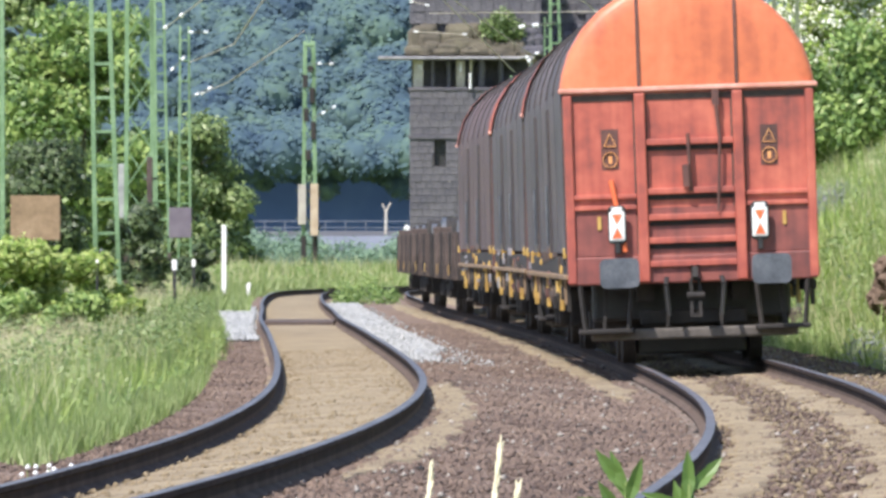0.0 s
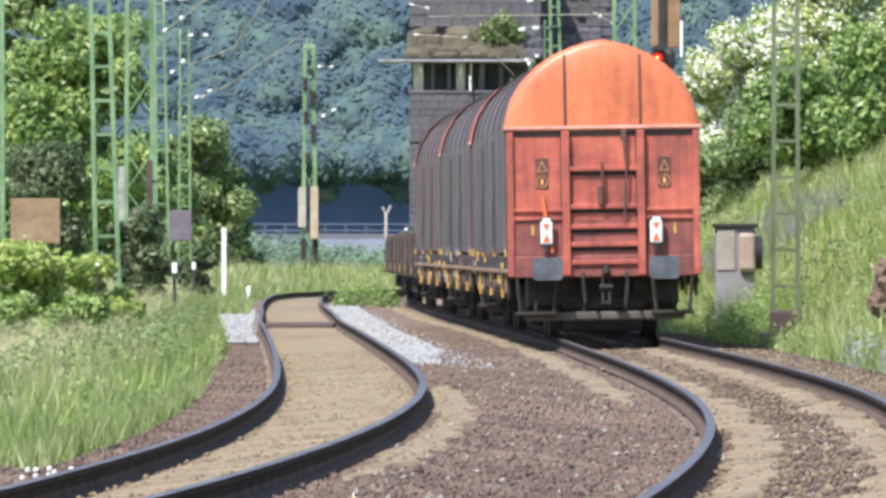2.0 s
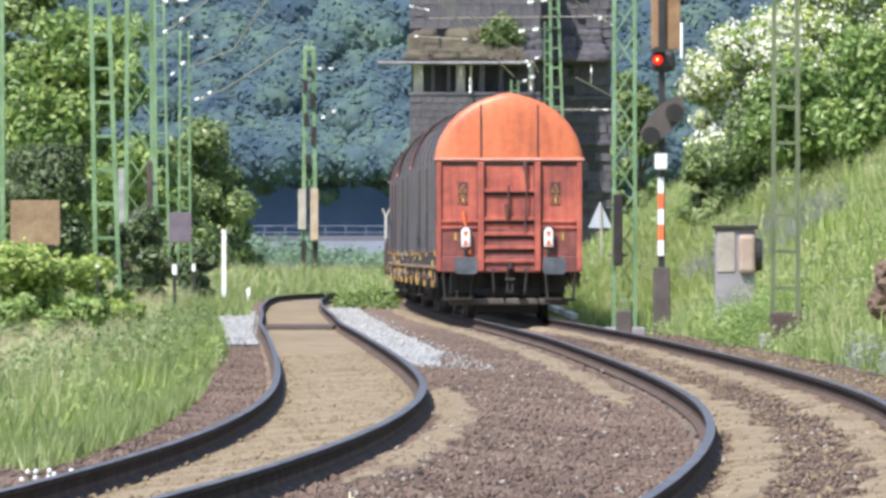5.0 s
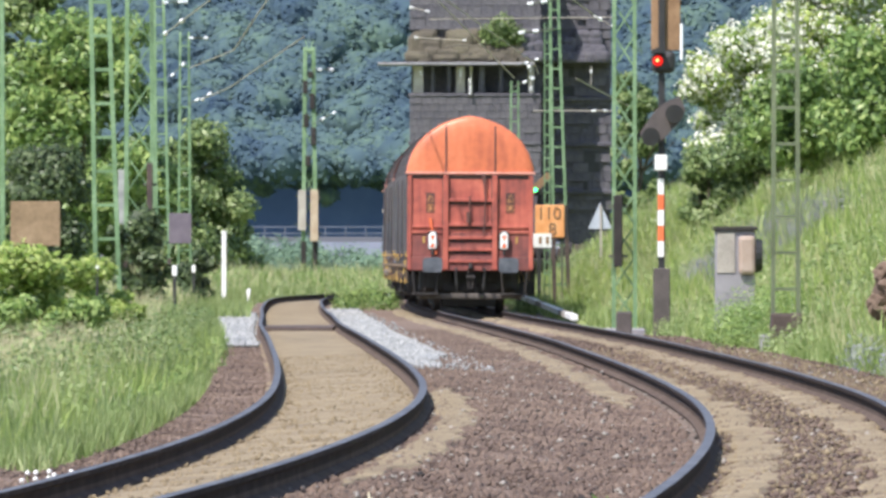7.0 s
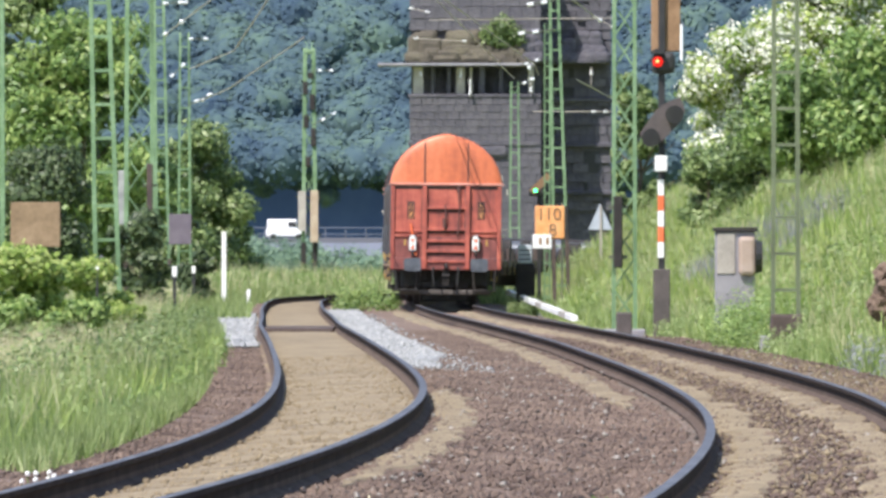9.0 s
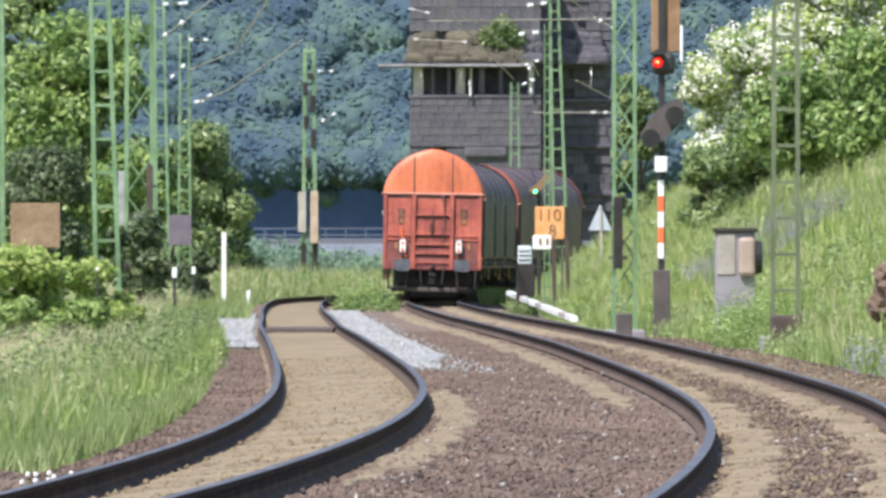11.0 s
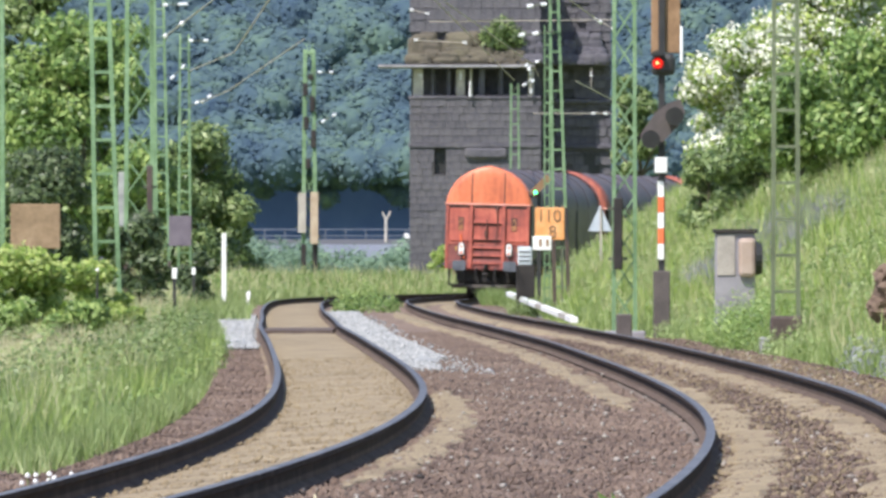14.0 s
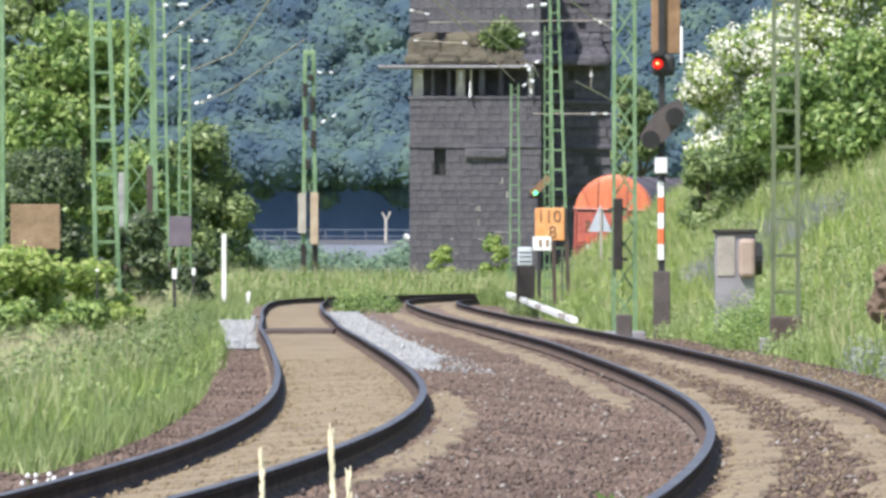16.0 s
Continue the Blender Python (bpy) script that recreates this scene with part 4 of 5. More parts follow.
# plates and weights that hang on masts
for name, label, x, y, z, w, h, m in (
        ("mast_plate", "pale weathered plate on a lattice mast", -5.42, 369.7, 2.9, 0.3, 1.55, CONCRETE),
        ("mast_plate", "tan weathered plate on a lattice mast", -4.95, 369.7, 2.7, 0.3, 2.0, mat("tan_plate", [(0.3, 0.22, 0.15), (0.42, 0.33, 0.24), (0.5, 0.42, 0.32)], 2, 0.8)),
        ("weight_stack", "dark tensioning weight hanging beside a mast", 3.42, 187.7, 1.72, 0.18, 1.4, UNDER),
        ("weight_stack", "dark rusty tensioning weight beside a lattice mast", -7.4, 242.4, 1.75, 0.15, 3.6, WAGON_BROWN),
        ("mast_plate", "pale mottled strip behind the lattice mast", -8.15, 244, 2.3, 0.2, 2.2, GREY_GRAVEL)):
    t_ = thing(name, label, "plate" if "plate" in name else "weight", pose(x, y, z))
    b_ = B()
    box(b_, -w / 2, w / 2, -0.06, 0.06, -h / 2, h / 2, 0.02)
    part("slab", b_, m, t_)
    for dz in (-h * 0.35, h * 0.35):
        b_ = B()
        box(b_, -w / 2 - 0.1, w / 2 + 0.1, 0.065, 0.11, dz - 0.03, dz + 0.03)
        part("strap", b_, DULL_STEEL, t_)


# ---- overhead wires with white insulators ----
def wire(points, beads, label, r=0.02):
    """A taut wire through points, with insulators at fractions of its first run."""
    t = thing("overhead_wire", label, "wire", group="overhead wires")
    for p, q in zip(points, points[1:]):
        b = B()
        tube(b, p, q, r, r, 6)
        part("strand", b, WIRE, t)
    p, q = Vector(points[0]), Vector(points[-1])
    for k in beads:
        b = B()
        c = p + (q - p) * k
        for d in (-0.06, 0.06):
            tube(b, c + (q - p).normalized() * (d - 0.03), c + (q - p).normalized() * (d + 0.03), 0.04, 0.075, 10)
        part("insulator", b, CERAMIC, t, "white ceramic insulator")


wire([(-3.1, 200, 7.9), (-5.9, 250, 8.0), (-8.7, 300, 8.1)], [0.81, 0.985], "contact wire running to a far mast")
wire([(-3.0, 225, 8.9), (-4.6, 255, 8.1), (-6.2, 285, 7.3), (-8.98, 340, 7.8)], [], "carrying wire running to a far mast")
wire([(-4.2, 290, 7.8), (-7.0, 315, 6.7), (-8.7, 345, 6.75)], [0.98], "steady wire between far masts")
wire([(-3.1, 202, 9.65), (-0.15, 290, 8.9), (2.8, 378, 8.15)], [], "contact wire before the tower")
wire([(-2.9, 220, 9.2), (0.26, 290, 8.8), (3.4, 360, 8.4), (3.7, 372, 8.2)], [0.93], "carrying wire before the tower")
wire([(1.6, 220, 8.1), (3.6, 280, 8.8), (5.6, 340, 9.5)], [0.98], "carrying wire across the tower")
wire([(4.3, 310, 6.9), (6.4, 330, 6.3)], [], "steady wire across the tower")
wire([(-0.7, 479.2, 12.9), (8.5, 479.2, 13.0)], [], "cross wire before the tower")
wire([(-1.6, 479.4, 13.5), (-0.7, 479.4, 13.3)], [0.03, 0.9], "short wire with white insulators before the tower")
wire([(-1.43, 479.4, 12.0), (1.13, 479.4, 11.85)], [0.03, 0.98], "short wire with white insulators before the tower")
wire([(7.5, 479.4, 13.1), (8.6, 479.4, 12.5)], [0.1, 0.9], "short wire with white insulators before the tower")
wire([(-1.15, 479.7, 10.4), (-1.0, 479.7, 9.9), (-1.0, 479.7, 9.8)], [0.3], "hanging insulator under the balcony")
wire([(0.9, 479.7, 10.5), (0.85, 479.7, 9.7)], [0.2, 0.45], "hanging insulators under the balcony")
wire([(1.35, 479.7, 10.0), (1.35, 479.7, 9.1)], [0.2, 0.55, 0.8], "hanging insulators under the balcony")
wire([(4.35, 479.7, 10.5), (4.4, 479.7, 9.2)], [0.1, 0.4, 0.8], "hanging insulators under the balcony")
wire([(7.4, 479.7, 10.6), (7.4, 479.7, 9.6)], [0.3], "hanging insulator before the tower")
wire([(4.5, 479.2, 8.33), (8.5, 479.2, 8.33)], [0.75, 0.9], "cross wire before the tower")


def arm(mast, x0, x1, y, z0, z1, beads):
    """Short tubular arm on a mast, with insulators."""
    o = mast.location
    p, q = Vector((x0, y, z0)) - o, Vector((x1, y, z1)) - o
    b = B()
    tube(b, p, q, 0.02, 0.02, 8)
    a = part("arm", b, DULL_STEEL, mast)
    for k in beads:
        c, d = p + (q - p) * k, (q - p).normalized()
        b = B()
        tube(b, c - d * 0.08, c + d * 0.08, 0.03, 0.03, 8)
        for s in (-0.05, 0.0, 0.05):
            tube(b, c + d * (s - 0.016), c + d * (s + 0.016), 0.06, 0.048, 10)
        part("insulator", b, CERAMIC, a, "white ceramic insulator")


arm(mast_c, -8.85, -8.0, 299, 9.06, 9.1, [0.25, 0.8, 0.98])
arm(mast_d, -9.0, -8.3, 339, 8.85, 8.85, [0.16, 0.9])
arm(mast_d, -9.6, -9.1, 339, 7.5, 8.0, [0.1, 0.85])
arm(mast_d, -9.0, -8.1, 339, 6.5, 6.95, [0.35, 0.85])
arm(mast_e, -5.0, -4.25, 369, 8.3, 8.3, [0.35, 0.95])
arm(mast_e, -5.0, -4.1, 369, 6.2, 6.7, [0.45, 0.9])
arm(mast_h, 2.0, 2.9, 249.5, 7.0, 7.1, [0.05, 0.45])
arm(mast_h, 2.2, 2.9, 249.5, 7.75, 7.85, [0.1, 0.6])
arm(mast_i, 3.0, 3.9, 381, 8.7, 9.0, [0.35, 0.8])
arm(mast_i, 2.7, 3.6, 381, 7.8, 8.2, [0.95, 0.6])

post_s = ladder_mast(2.72, 251, -0.25, 7.3, 0.14, 0.12, "narrow green ladder post beside a mast", gap=0.3, post=0.035)


# ---- tower of dark basalt ----
def tower():
    t = thing("stone_tower", "dark basalt bridge tower with balcony ledge and small openings", "tower")
    y0 = 480.0
    x0, xm, x1 = -1.67, 4.9, 8.5

    def solid(name, a, b_, c, d, e, f, m, label="", bevel=0.0):
        q = B()
        box(q, a, b_, c, d, e, f, bevel)
        return part(name, q, m, t, label)

    solid("core", x0 + 0.08, xm, y0 - 0.0, y0 + 9, -2, 5.3, MORTAR)
    # Black core paints the dark inside of the window slit.
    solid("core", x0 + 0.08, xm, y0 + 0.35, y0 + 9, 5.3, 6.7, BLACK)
    solid("core", x0 + 0.08, -0.44, y0 - 0.0, y0 + 0.35, 5.3, 6.7, MORTAR)
    solid("core", 0.14, xm, y0 - 0.0, y0 + 0.35, 5.3, 6.7, MORTAR)
    solid("core", x0 + 0.08, xm, y0 - 0.0, y0 + 9, 6.7, 9.2, MORTAR)
    solid("core", xm, x1 - 0.05, y0 + 5.1, y0 + 12, -2, 17, BASALT)
    solid("core", x0 + 0.08, xm, y0 + 2.2, y0 + 9, 9.2, 10.7, BASALT)
    solid("core", x0 + 0.08, xm, y0 + 0.8, y0 + 9, 10.75, 17, BASALT)
    solid("balcony", -3.25, 4.6, y0 - 0.7, y0 + 2.2, 10.62, 10.76, BOARD_GREY, "grey concrete balcony slab", 0.03)
    # Pale concrete on some pillars paints the bright light on them.
    for x, w, m in ((-1.24, 0.5, CONCRETE), (-0.5, 0.16, BASALT), (0.3, 0.2, BASALT), (0.88, 0.45, CONCRETE), (1.4, 0.14, CONCRETE), (1.95, 0.3, BASALT), (2.9, 0.22, BASALT), (4.4, 0.3, CONCRETE)):
        solid("pillar", x - w / 2, x + w / 2, y0 + 0.15, y0 + 0.6, 9.2, 10.6, m, "pillar with bright light in its pale colour" if m is CONCRETE else "", 0.06)
    solid("cornice", x0 - 0.06, xm, y0 - 0.12, y0 + 0.2, 6.62, 6.85, BASALT, "", 0.04)
    solid("cornice", x0 - 0.06, xm, y0 - 0.1, y0 + 0.3, 9.05, 9.22, BASALT, "", 0.04)
    solid("corbel", 1.1, 3.2, y0 - 0.25, y0 + 0.2, 6.1, 6.6, BASALT, "", 0.1)
    # Black boxes on the wall stand in for the shade inside openings.
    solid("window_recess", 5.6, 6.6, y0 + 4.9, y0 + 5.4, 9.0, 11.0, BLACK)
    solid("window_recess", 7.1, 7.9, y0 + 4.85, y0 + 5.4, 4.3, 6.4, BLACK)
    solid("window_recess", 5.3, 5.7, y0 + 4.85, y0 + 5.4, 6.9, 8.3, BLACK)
    for z in (4.2, 6.6, 8.9):
        solid("ledge", xm, x1 + 0.1, y0 + 4.6, y0 + 5.1, z, z + 0.22, BASALT, "", 0.05)
    moss = mat("mossy_stone", [(0.06, 0.052, 0.044), (0.1, 0.086, 0.064), (0.14, 0.125, 0.085)], 0.5, 0.95, fine=5, bump=0.5)
    r2 = random.Random(12)
    for k in range(95):
        x, z = r2.uniform(x0 + 0.2, 8.0), 10.8 + 1.5 * r2.random() ** 1.4
        if 3.0 < x < 4.0:
            z -= 0.4
        w, h = r2.uniform(0.6, 1.2), r2.uniform(0.45, 0.8)
        back = 3.6 if x > 4.6 else 0.0
        solid("rubble", x - w / 2, x + w / 2, y0 + back - 0.3 + (z - 10.8) * 0.5 + r2.uniform(-0.1, 0.1), y0 + back + 1.7, max(10.78, z - h), z + h * 0.5, moss if x < 4 else BASALT, "", 0.21)
    # squared blocks with recessed joints
    unit = bpy.data.meshes.new("block")
    bm = B()
    box(bm, -0.5, 0.5, -0.5, 0.5, -0.5, 0.5, 0.03)
    bm.to_mesh(unit)
    bm.free()
    unit.materials.append(BASALT)
    rr = random.Random(9)

    def course(a, b_, y, z, h, rough=0.04):
        x = a - rr.uniform(0.0, 0.3)
        while x < b_:
            w = rr.uniform(0.45, 0.85)
            l, r = max(x, a), min(x + w - 0.018, b_)
            spans = [(l, r)]
            if l < 0.14 and r > -0.44 and 5.2 < z + h / 2 < 6.5 and y < y0 + 0.3:
                spans = [(l, -0.44), (0.14, r)]
            for p, q in spans:
                if q - p > 0.1:
                    ob = new("block", unit)
                    ob.parent = t
                    ob.location = ((p + q) / 2, y + 0.15 - rr.uniform(0, rough), z + h / 2)
                    ob.scale = (q - p, 0.34, h - 0.02)
            x += w

    for k in range(20):
        course(x0, xm, y0, -0.4 + 0.351 * k, 0.351)
    for k in range(6):
        course(x0, xm, y0, 6.86 + 0.365 * k, 0.365)
    for k in range(26):
        course(xm, x1, y0 + 5.0, 3.4 + 0.48 * k, 0.48, 0.25)
    for k in range(26):     # pale lime left in the joints of the lower courses
        x, z = rr.uniform(0.2, 3.6), -0.05 + 0.351 * rr.randrange(1, 15)
        solid("lime_joint", x, x + (0.04 if k % 2 else rr.uniform(0.15, 0.4)), y0 - 0.045, y0 + 0.02, z, z + (0.3 if k % 2 else 0.04), CONCRETE)
    for k in range(5):
        course(x0, xm, y0 + 0.6, 12.4 + 0.6 * k, 0.6)
    return t


tower()


# ---- plants ----
def leaf_cloud(name, blobs, count, size, material, parent, seed, label="", flat=0.5, jitter=0.5, depth=0.45, fuzz=0.12, bias=(0.0, -0.15, 0.35)):
    """Many small leaves in and on the shells of blobs (x, y, z, rx, ry, rz)."""
    r = np.random.RandomState(seed)
    vol = np.array([b[3] * b[5] for b in blobs])
    pick = r.choice(len(blobs), count, p=vol / vol.sum())
    bl = np.array(blobs)[pick]
    d = r.normal(size=(count, 3))
    d /= np.linalg.norm(d, axis=1)[:, None]
    rad = 1 - depth * r.rand(count) ** 1.6 + fuzz * r.normal(size=count)
    lump = 1 + 0.16 * np.sin(d[:, 0] * 7 + pick) * np.sin(d[:, 2] * 6 + pick * 2.1)
    c = bl[:, :3] + d * bl[:, 3:] * (rad * lump)[:, None]
    n = d + np.array(bias) + r.normal(size=(count, 3)) * jitter
    n /= np.linalg.norm(n, axis=1)[:, None]
    u = np.cross(n, r.normal(size=(count, 3)))
    u /= np.linalg.norm(u, axis=1)[:, None]
    v = np.cross(n, u)
    s = size * (0.55 + 0.9 * r.rand(count))[:, None]
    quad = np.stack([c - u * s, c + v * s * flat, c + u * s, c - v * s * flat], 1).reshape(-1, 3)
    return raw_mesh(name, quad, 4, material, parent, label)


def raw_mesh(name, verts, sides, material, parent=None, label=""):
    """A mesh of separate faces with the same number of sides, straight from an array."""
    me = bpy.data.meshes.new(name)
    n = len(verts)
    f = n // sides
    me.vertices.add(n), me.loops.add(n), me.polygons.add(f)
    me.vertices.foreach_set("co", np.asarray(verts, np.float32).ravel())
    me.loops.foreach_set("vertex_index", np.arange(n, dtype=np.int32))
    me.polygons.foreach_set("loop_start", np.arange(0, n, sides, dtype=np.int32))
    me.update(calc_edges=True)
    me.materials.append(material)
    ob = new(name, me)
    ob.parent = parent
    if label:
        ob["label"] = label
    return ob


def trunk(parent, x, y, z, h, r, seed, limbs=6):
    rr = random.Random(seed)
    b = B()
    p, rad = Vector((x, y, z - 0.3)), r
    for i in range(5):
        q = p + Vector((rr.uniform(-0.12, 0.12) * h / 5, rr.uniform(-0.1, 0.1) * h / 5, h / 5))
        tube(b, p, q, rad, rad * 0.8, 9)
        if i > 0:
            for _ in range(limbs // 3 + 1):
                a = rr.uniform(0, 6.28)
                e = q + Vector((math.cos(a) * h * 0.22, math.sin(a) * h * 0.22, h * rr.uniform(0.08, 0.25)))
                tube(b, q, e, rad * 0.5, rad * 0.15, 6)
        p, rad = q, rad * 0.8
    return part("trunk", b, BARK, parent)


def tree(name, label, x, y, w, h, seed, count, size, material, low=0.15, category="tree", extra=None, blobs_n=26, clump=1.0, bare=0.38):
    """A tree or bush: trunk, limbs and an uneven crown of leaves."""
    rr = random.Random(seed)
    z = float(ground_z(x, y))
    t = thing(name, label, category)
    trunk(t, x, y, z, h * 0.7, max(0.03, h * 0.022), seed)
    blobs = []
    for i in range(blobs_n):
        a = rr.uniform(0, 6.28)
        k = rr.random()
        zz = z + h * (low + (0.92 - low) * k)
        spread = w * 0.5 * (1 - 0.55 * abs(k - 0.35) / 0.65) * rr.uniform(0.2, 0.9)
        s = w * rr.uniform(0.09, 0.19) * clump
        blobs.append((x + math.cos(a) * spread, y + math.sin(a) * spread, min(zz, z + h - s * 0.7), s, s, s * rr.uniform(0.7, 0.95)))
    leaf_cloud("crown", blobs, count, size, material, t, seed)
    if extra:
        leaf_cloud("blossom", [(b[0], b[1] - b[3] * 0.15, b[2] + b[5] * 0.1, b[3] * 1.05, b[4] * 1.05, b[5] * 1.05) for b in blobs if (b[2] - z) / h - (b[0] - x) / w > bare], extra, size * 0.55, BLOSSOM, t, seed + 1, "white flower clusters", 0.8)
    return t


# left verge
tree("bush", "bright green leafy bush in the verge", -6.0, 135, 2.0, 1.75, 3, 9500, 0.055, LEAF_BRIGHT, 0.0, "bush", blobs_n=22)
tree("bush", "bright green leafy bush in the verge", -5.4, 138.6, 1.7, 1.55, 8, 7500, 0.055, LEAF_BRIGHT, 0.0, "bush", blobs_n=20)
tree("bush", "bright green leafy bush round a mast's foot", -5.6, 156, 1.6, 1.65, 9, 7500, 0.05, LEAF_BRIGHT, 0.0, "bush", blobs_n=16)
tree("bush", "shrub with shade-dark leaves between the masts", -7.5, 236, 2.0, 2.6, 17, 6000, 0.07, LEAF_SHADED, 0.0, "bush", blobs_n=20)
tree("bush", "shrub with shade-dark leaves between the masts", -6.7, 262, 1.6, 2.0, 18, 4000, 0.07, LEAF_SHADED, 0.0, "bush", blobs_n=16)
tree("tree", "broad green leafy tree behind the masts", -13.2, 352, 8.6, 10.2, 11, 26000, 0.14, LEAF, 0.12, blobs_n=85, clump=0.58)
tree("tree", "broad green leafy tree behind the masts", -16.0, 362, 8.0, 8.6, 12, 17000, 0.14, LEAF_DARK, 0.05, blobs_n=80, clump=0.6)
tree("tree", "dark olive leafy tree behind the masts", -9.6, 375, 5.4, 6.4, 14, 14000, 0.12, LEAF_DARK, 0.06, blobs_n=52, clump=0.7)
tree("tree", "dark olive leafy tree behind the masts", -8.6, 382, 3.4, 3.7, 15, 8000, 0.11, LEAF_DARK, 0.03)
tree("tree", "green leafy tree behind the masts", -11.6, 372, 6.0, 4.6, 16, 12000, 0.12, LEAF_DARK, 0.03)
tree("tree", "low tree with shade-dark leaves behind the masts", -14.3, 338, 5.2, 5.0, 32, 15000, 0.1, LEAF_SHADED, 0.03, blobs_n=34)
tree("tree", "dull olive leafy tree behind the other trees", -18.6, 425, 6.5, 15.5, 19, 12000, 0.16, LEAF_DARK, 0.3, blobs_n=60, clump=0.7)
tree("tree", "dark green leafy tree beside the stone tower", 10.0, 505, 4.2, 13.0, 20, 12000, 0.15, LEAF_DARK, 0.1, blobs_n=60, clump=0.8)
tree("bush", "low green bush among the verge grass", -5.5, 122, 1.5, 1.1, 28, 5500, 0.05, LEAF, 0.0, "bush", blobs_n=22)
tree("bush", "low green bush among the verge grass", -4.75, 125, 1.3, 1.0, 29, 4500, 0.05, LEAF, 0.0, "bush", blobs_n=18)
# right bank
tree("elder_bush", "bush covered with white flower clusters on the bank", 7.75, 239, 4.4, 4.2, 21, 13000, 0.09, LEAF_BRIGHT, 0.15, "bush", 12000, 44, 0.85, 0.28)
tree("elder_bush", "bush covered with white flower clusters on the bank", 9.7, 240, 4.4, 4.8, 22, 13000, 0.09, LEAF_BRIGHT, 0.3, "bush", 8500, 44, 0.85, 0.2)
tree("bush", "dense green bush on the bank", 7.7, 208, 3.4, 3.0, 24, 10000, 0.08, LEAF, 0.3, "bush", blobs_n=34, clump=0.9)
tree("bush", "dense green bush on the bank", 9.3, 200, 3.6, 2.7, 25, 10000, 0.08, LEAF, 0.05, "bush")
tree("tree", "dark green leafy tree on the bank", 10.6, 207, 3.4, 5.8, 26, 12000, 0.08, LEAF, 0.05, blobs_n=44, clump=0.8)
tree("bush", "dark olive bush below the flowering elder", 7.3, 226, 2.7, 2.2, 30, 9000, 0.07, LEAF_DARK, 0.05, "bush", blobs_n=30, clump=0.9)
tree("bush", "dark olive bush below the flowering elder", 6.3, 228, 1.9, 2.2, 31, 7000, 0.07, LEAF_DARK, 0.05, "bush", blobs_n=26, clump=0.9)


def blades(name, spots, height, width, material, label, seed, category="grass"):
    """Bent blades of three corners each, as one mass."""
    r = np.random.RandomState(seed)
    n = len(spots)
    a = r.rand(n) * 6.283
    side = np.stack([np.cos(a), np.sin(a), np.zeros(n)], 1) * (width * (0.6 + 0.8 * r.rand(n)))[:, None]
    h = height * (0.45 + 0.75 * r.rand(n))
    lean = np.stack([r.normal(size=n) * 0.3, r.normal(size=n) * 0.3, np.ones(n)], 1) * h[:, None]
    tri = np.stack([spots - side, spots + side, spots + lean], 1).reshape(-1, 3)
    return tagged(raw_mesh(name, tri, 3, material), label, category, kind="stuff")


def scatter(n, o0, o1, y0, y1, seed, middle=right_x):
    r = np.random.RandomState(seed)
    y = y0 + (y1 - y0) * r.rand(n)
    x = middle(y) + o0 + (o1 - o0) * r.rand(n)
    bed = np.interp(x - right_x(y), [-7.1, -6.3, -5.9, -2.0, 1.9, 2.5, 2.9], [-0.5, -0.3, -0.2, -0.2, -0.22, -0.3, -0.5])
    return np.stack([x, y, np.maximum(ground_z(x, y), bed) - 0.03], 1)


blades("verge_grass", scatter(62000, -9.8, -6.25, 66, 200, 1), 0.36, 0.0075, GRASS, "tall green grass along the side track", 31)
blades("verge_edge_grass", scatter(24000, -7.0, -5.85, 64, 215, 7), 0.24, 0.0075, GRASS, "short green grass at the ballast's edge", 37)
def tufts(n, per, o0, o1, y0, y1, seed, wide=0.16):
    """Places of blades gathered into uneven tufts."""
    r = np.random.RandomState(seed)
    c = np.repeat(scatter(n, o0, o1, y0, y1, seed), per, 0)
    return c + r.normal(size=c.shape) * np.array([wide, wide * 4, 0.01])


blades("pale_tufts", tufts(170, 70, -8.4, -6.1, 68, 150, 51), 0.5, 0.008, LEAF_BRIGHT, "yellow-green tufts of tall verge grass", 52)
blades("dark_tufts", tufts(130, 70, -8.0, -6.1, 72, 170, 53), 0.5, 0.009, LEAF_DARK, "dark green tufts of verge grass", 54)
blades("straw_tufts", tufts(150, 20, -8.6, -6.3, 74, 150, 55, 0.12), 0.65, 0.005, STRAW, "dry grass stems among the verge grass", 56)
blades("pale_bank_tufts", tufts(330, 45, 2.8, 8.5, 105, 300, 57, 0.22), 0.55, 0.013, LEAF_BRIGHT, "yellow-green tufts of grass on the bank", 58)
blades("rail_edge_grass", scatter(15000, -2.5, -1.55, 67.7, 112, 17, left_x), 0.2, 0.0075, GRASS, "short green grass close to the near rail", 47)
blades("dry_verge_grass", scatter(9500, -9.8, -7.5, 104, 140, 4), 0.75, 0.006, STRAW, "pale dry grass heads in the verge", 34)
blades("dry_far_verge_grass", scatter(2500, -9.5, -7.0, 130, 230, 14), 0.7, 0.007, STRAW, "pale dry grass heads along the verge", 44)
blades("bank_grass", scatter(90000, 2.5, 9.0, 100, 330, 2), 0.42, 0.012, GRASS, "lush green grass on the railway bank", 32)
blades("dry_bank_grass", scatter(20000, 2.9, 9.0, 110, 330, 5), 0.55, 0.008, STRAW, "pale dry stalks on the railway bank", 35)
blades("inner_bend_grass", scatter(5000, 1.5, 3.6, 292, 302, 18), 0.5, 0.014, GRASS, "green grass at the inner side of the bend", 48)
blades("dry_bend_grass", scatter(5000, -13, -6.4, 210, 380, 19), 0.65, 0.014, STRAW, "pale dry grass beyond the side track", 49)
blades("far_grass", scatter(26000, -13, -6.2, 200, 420, 3), 0.45, 0.02, GRASS, "green grass at the far end of the curve", 33)
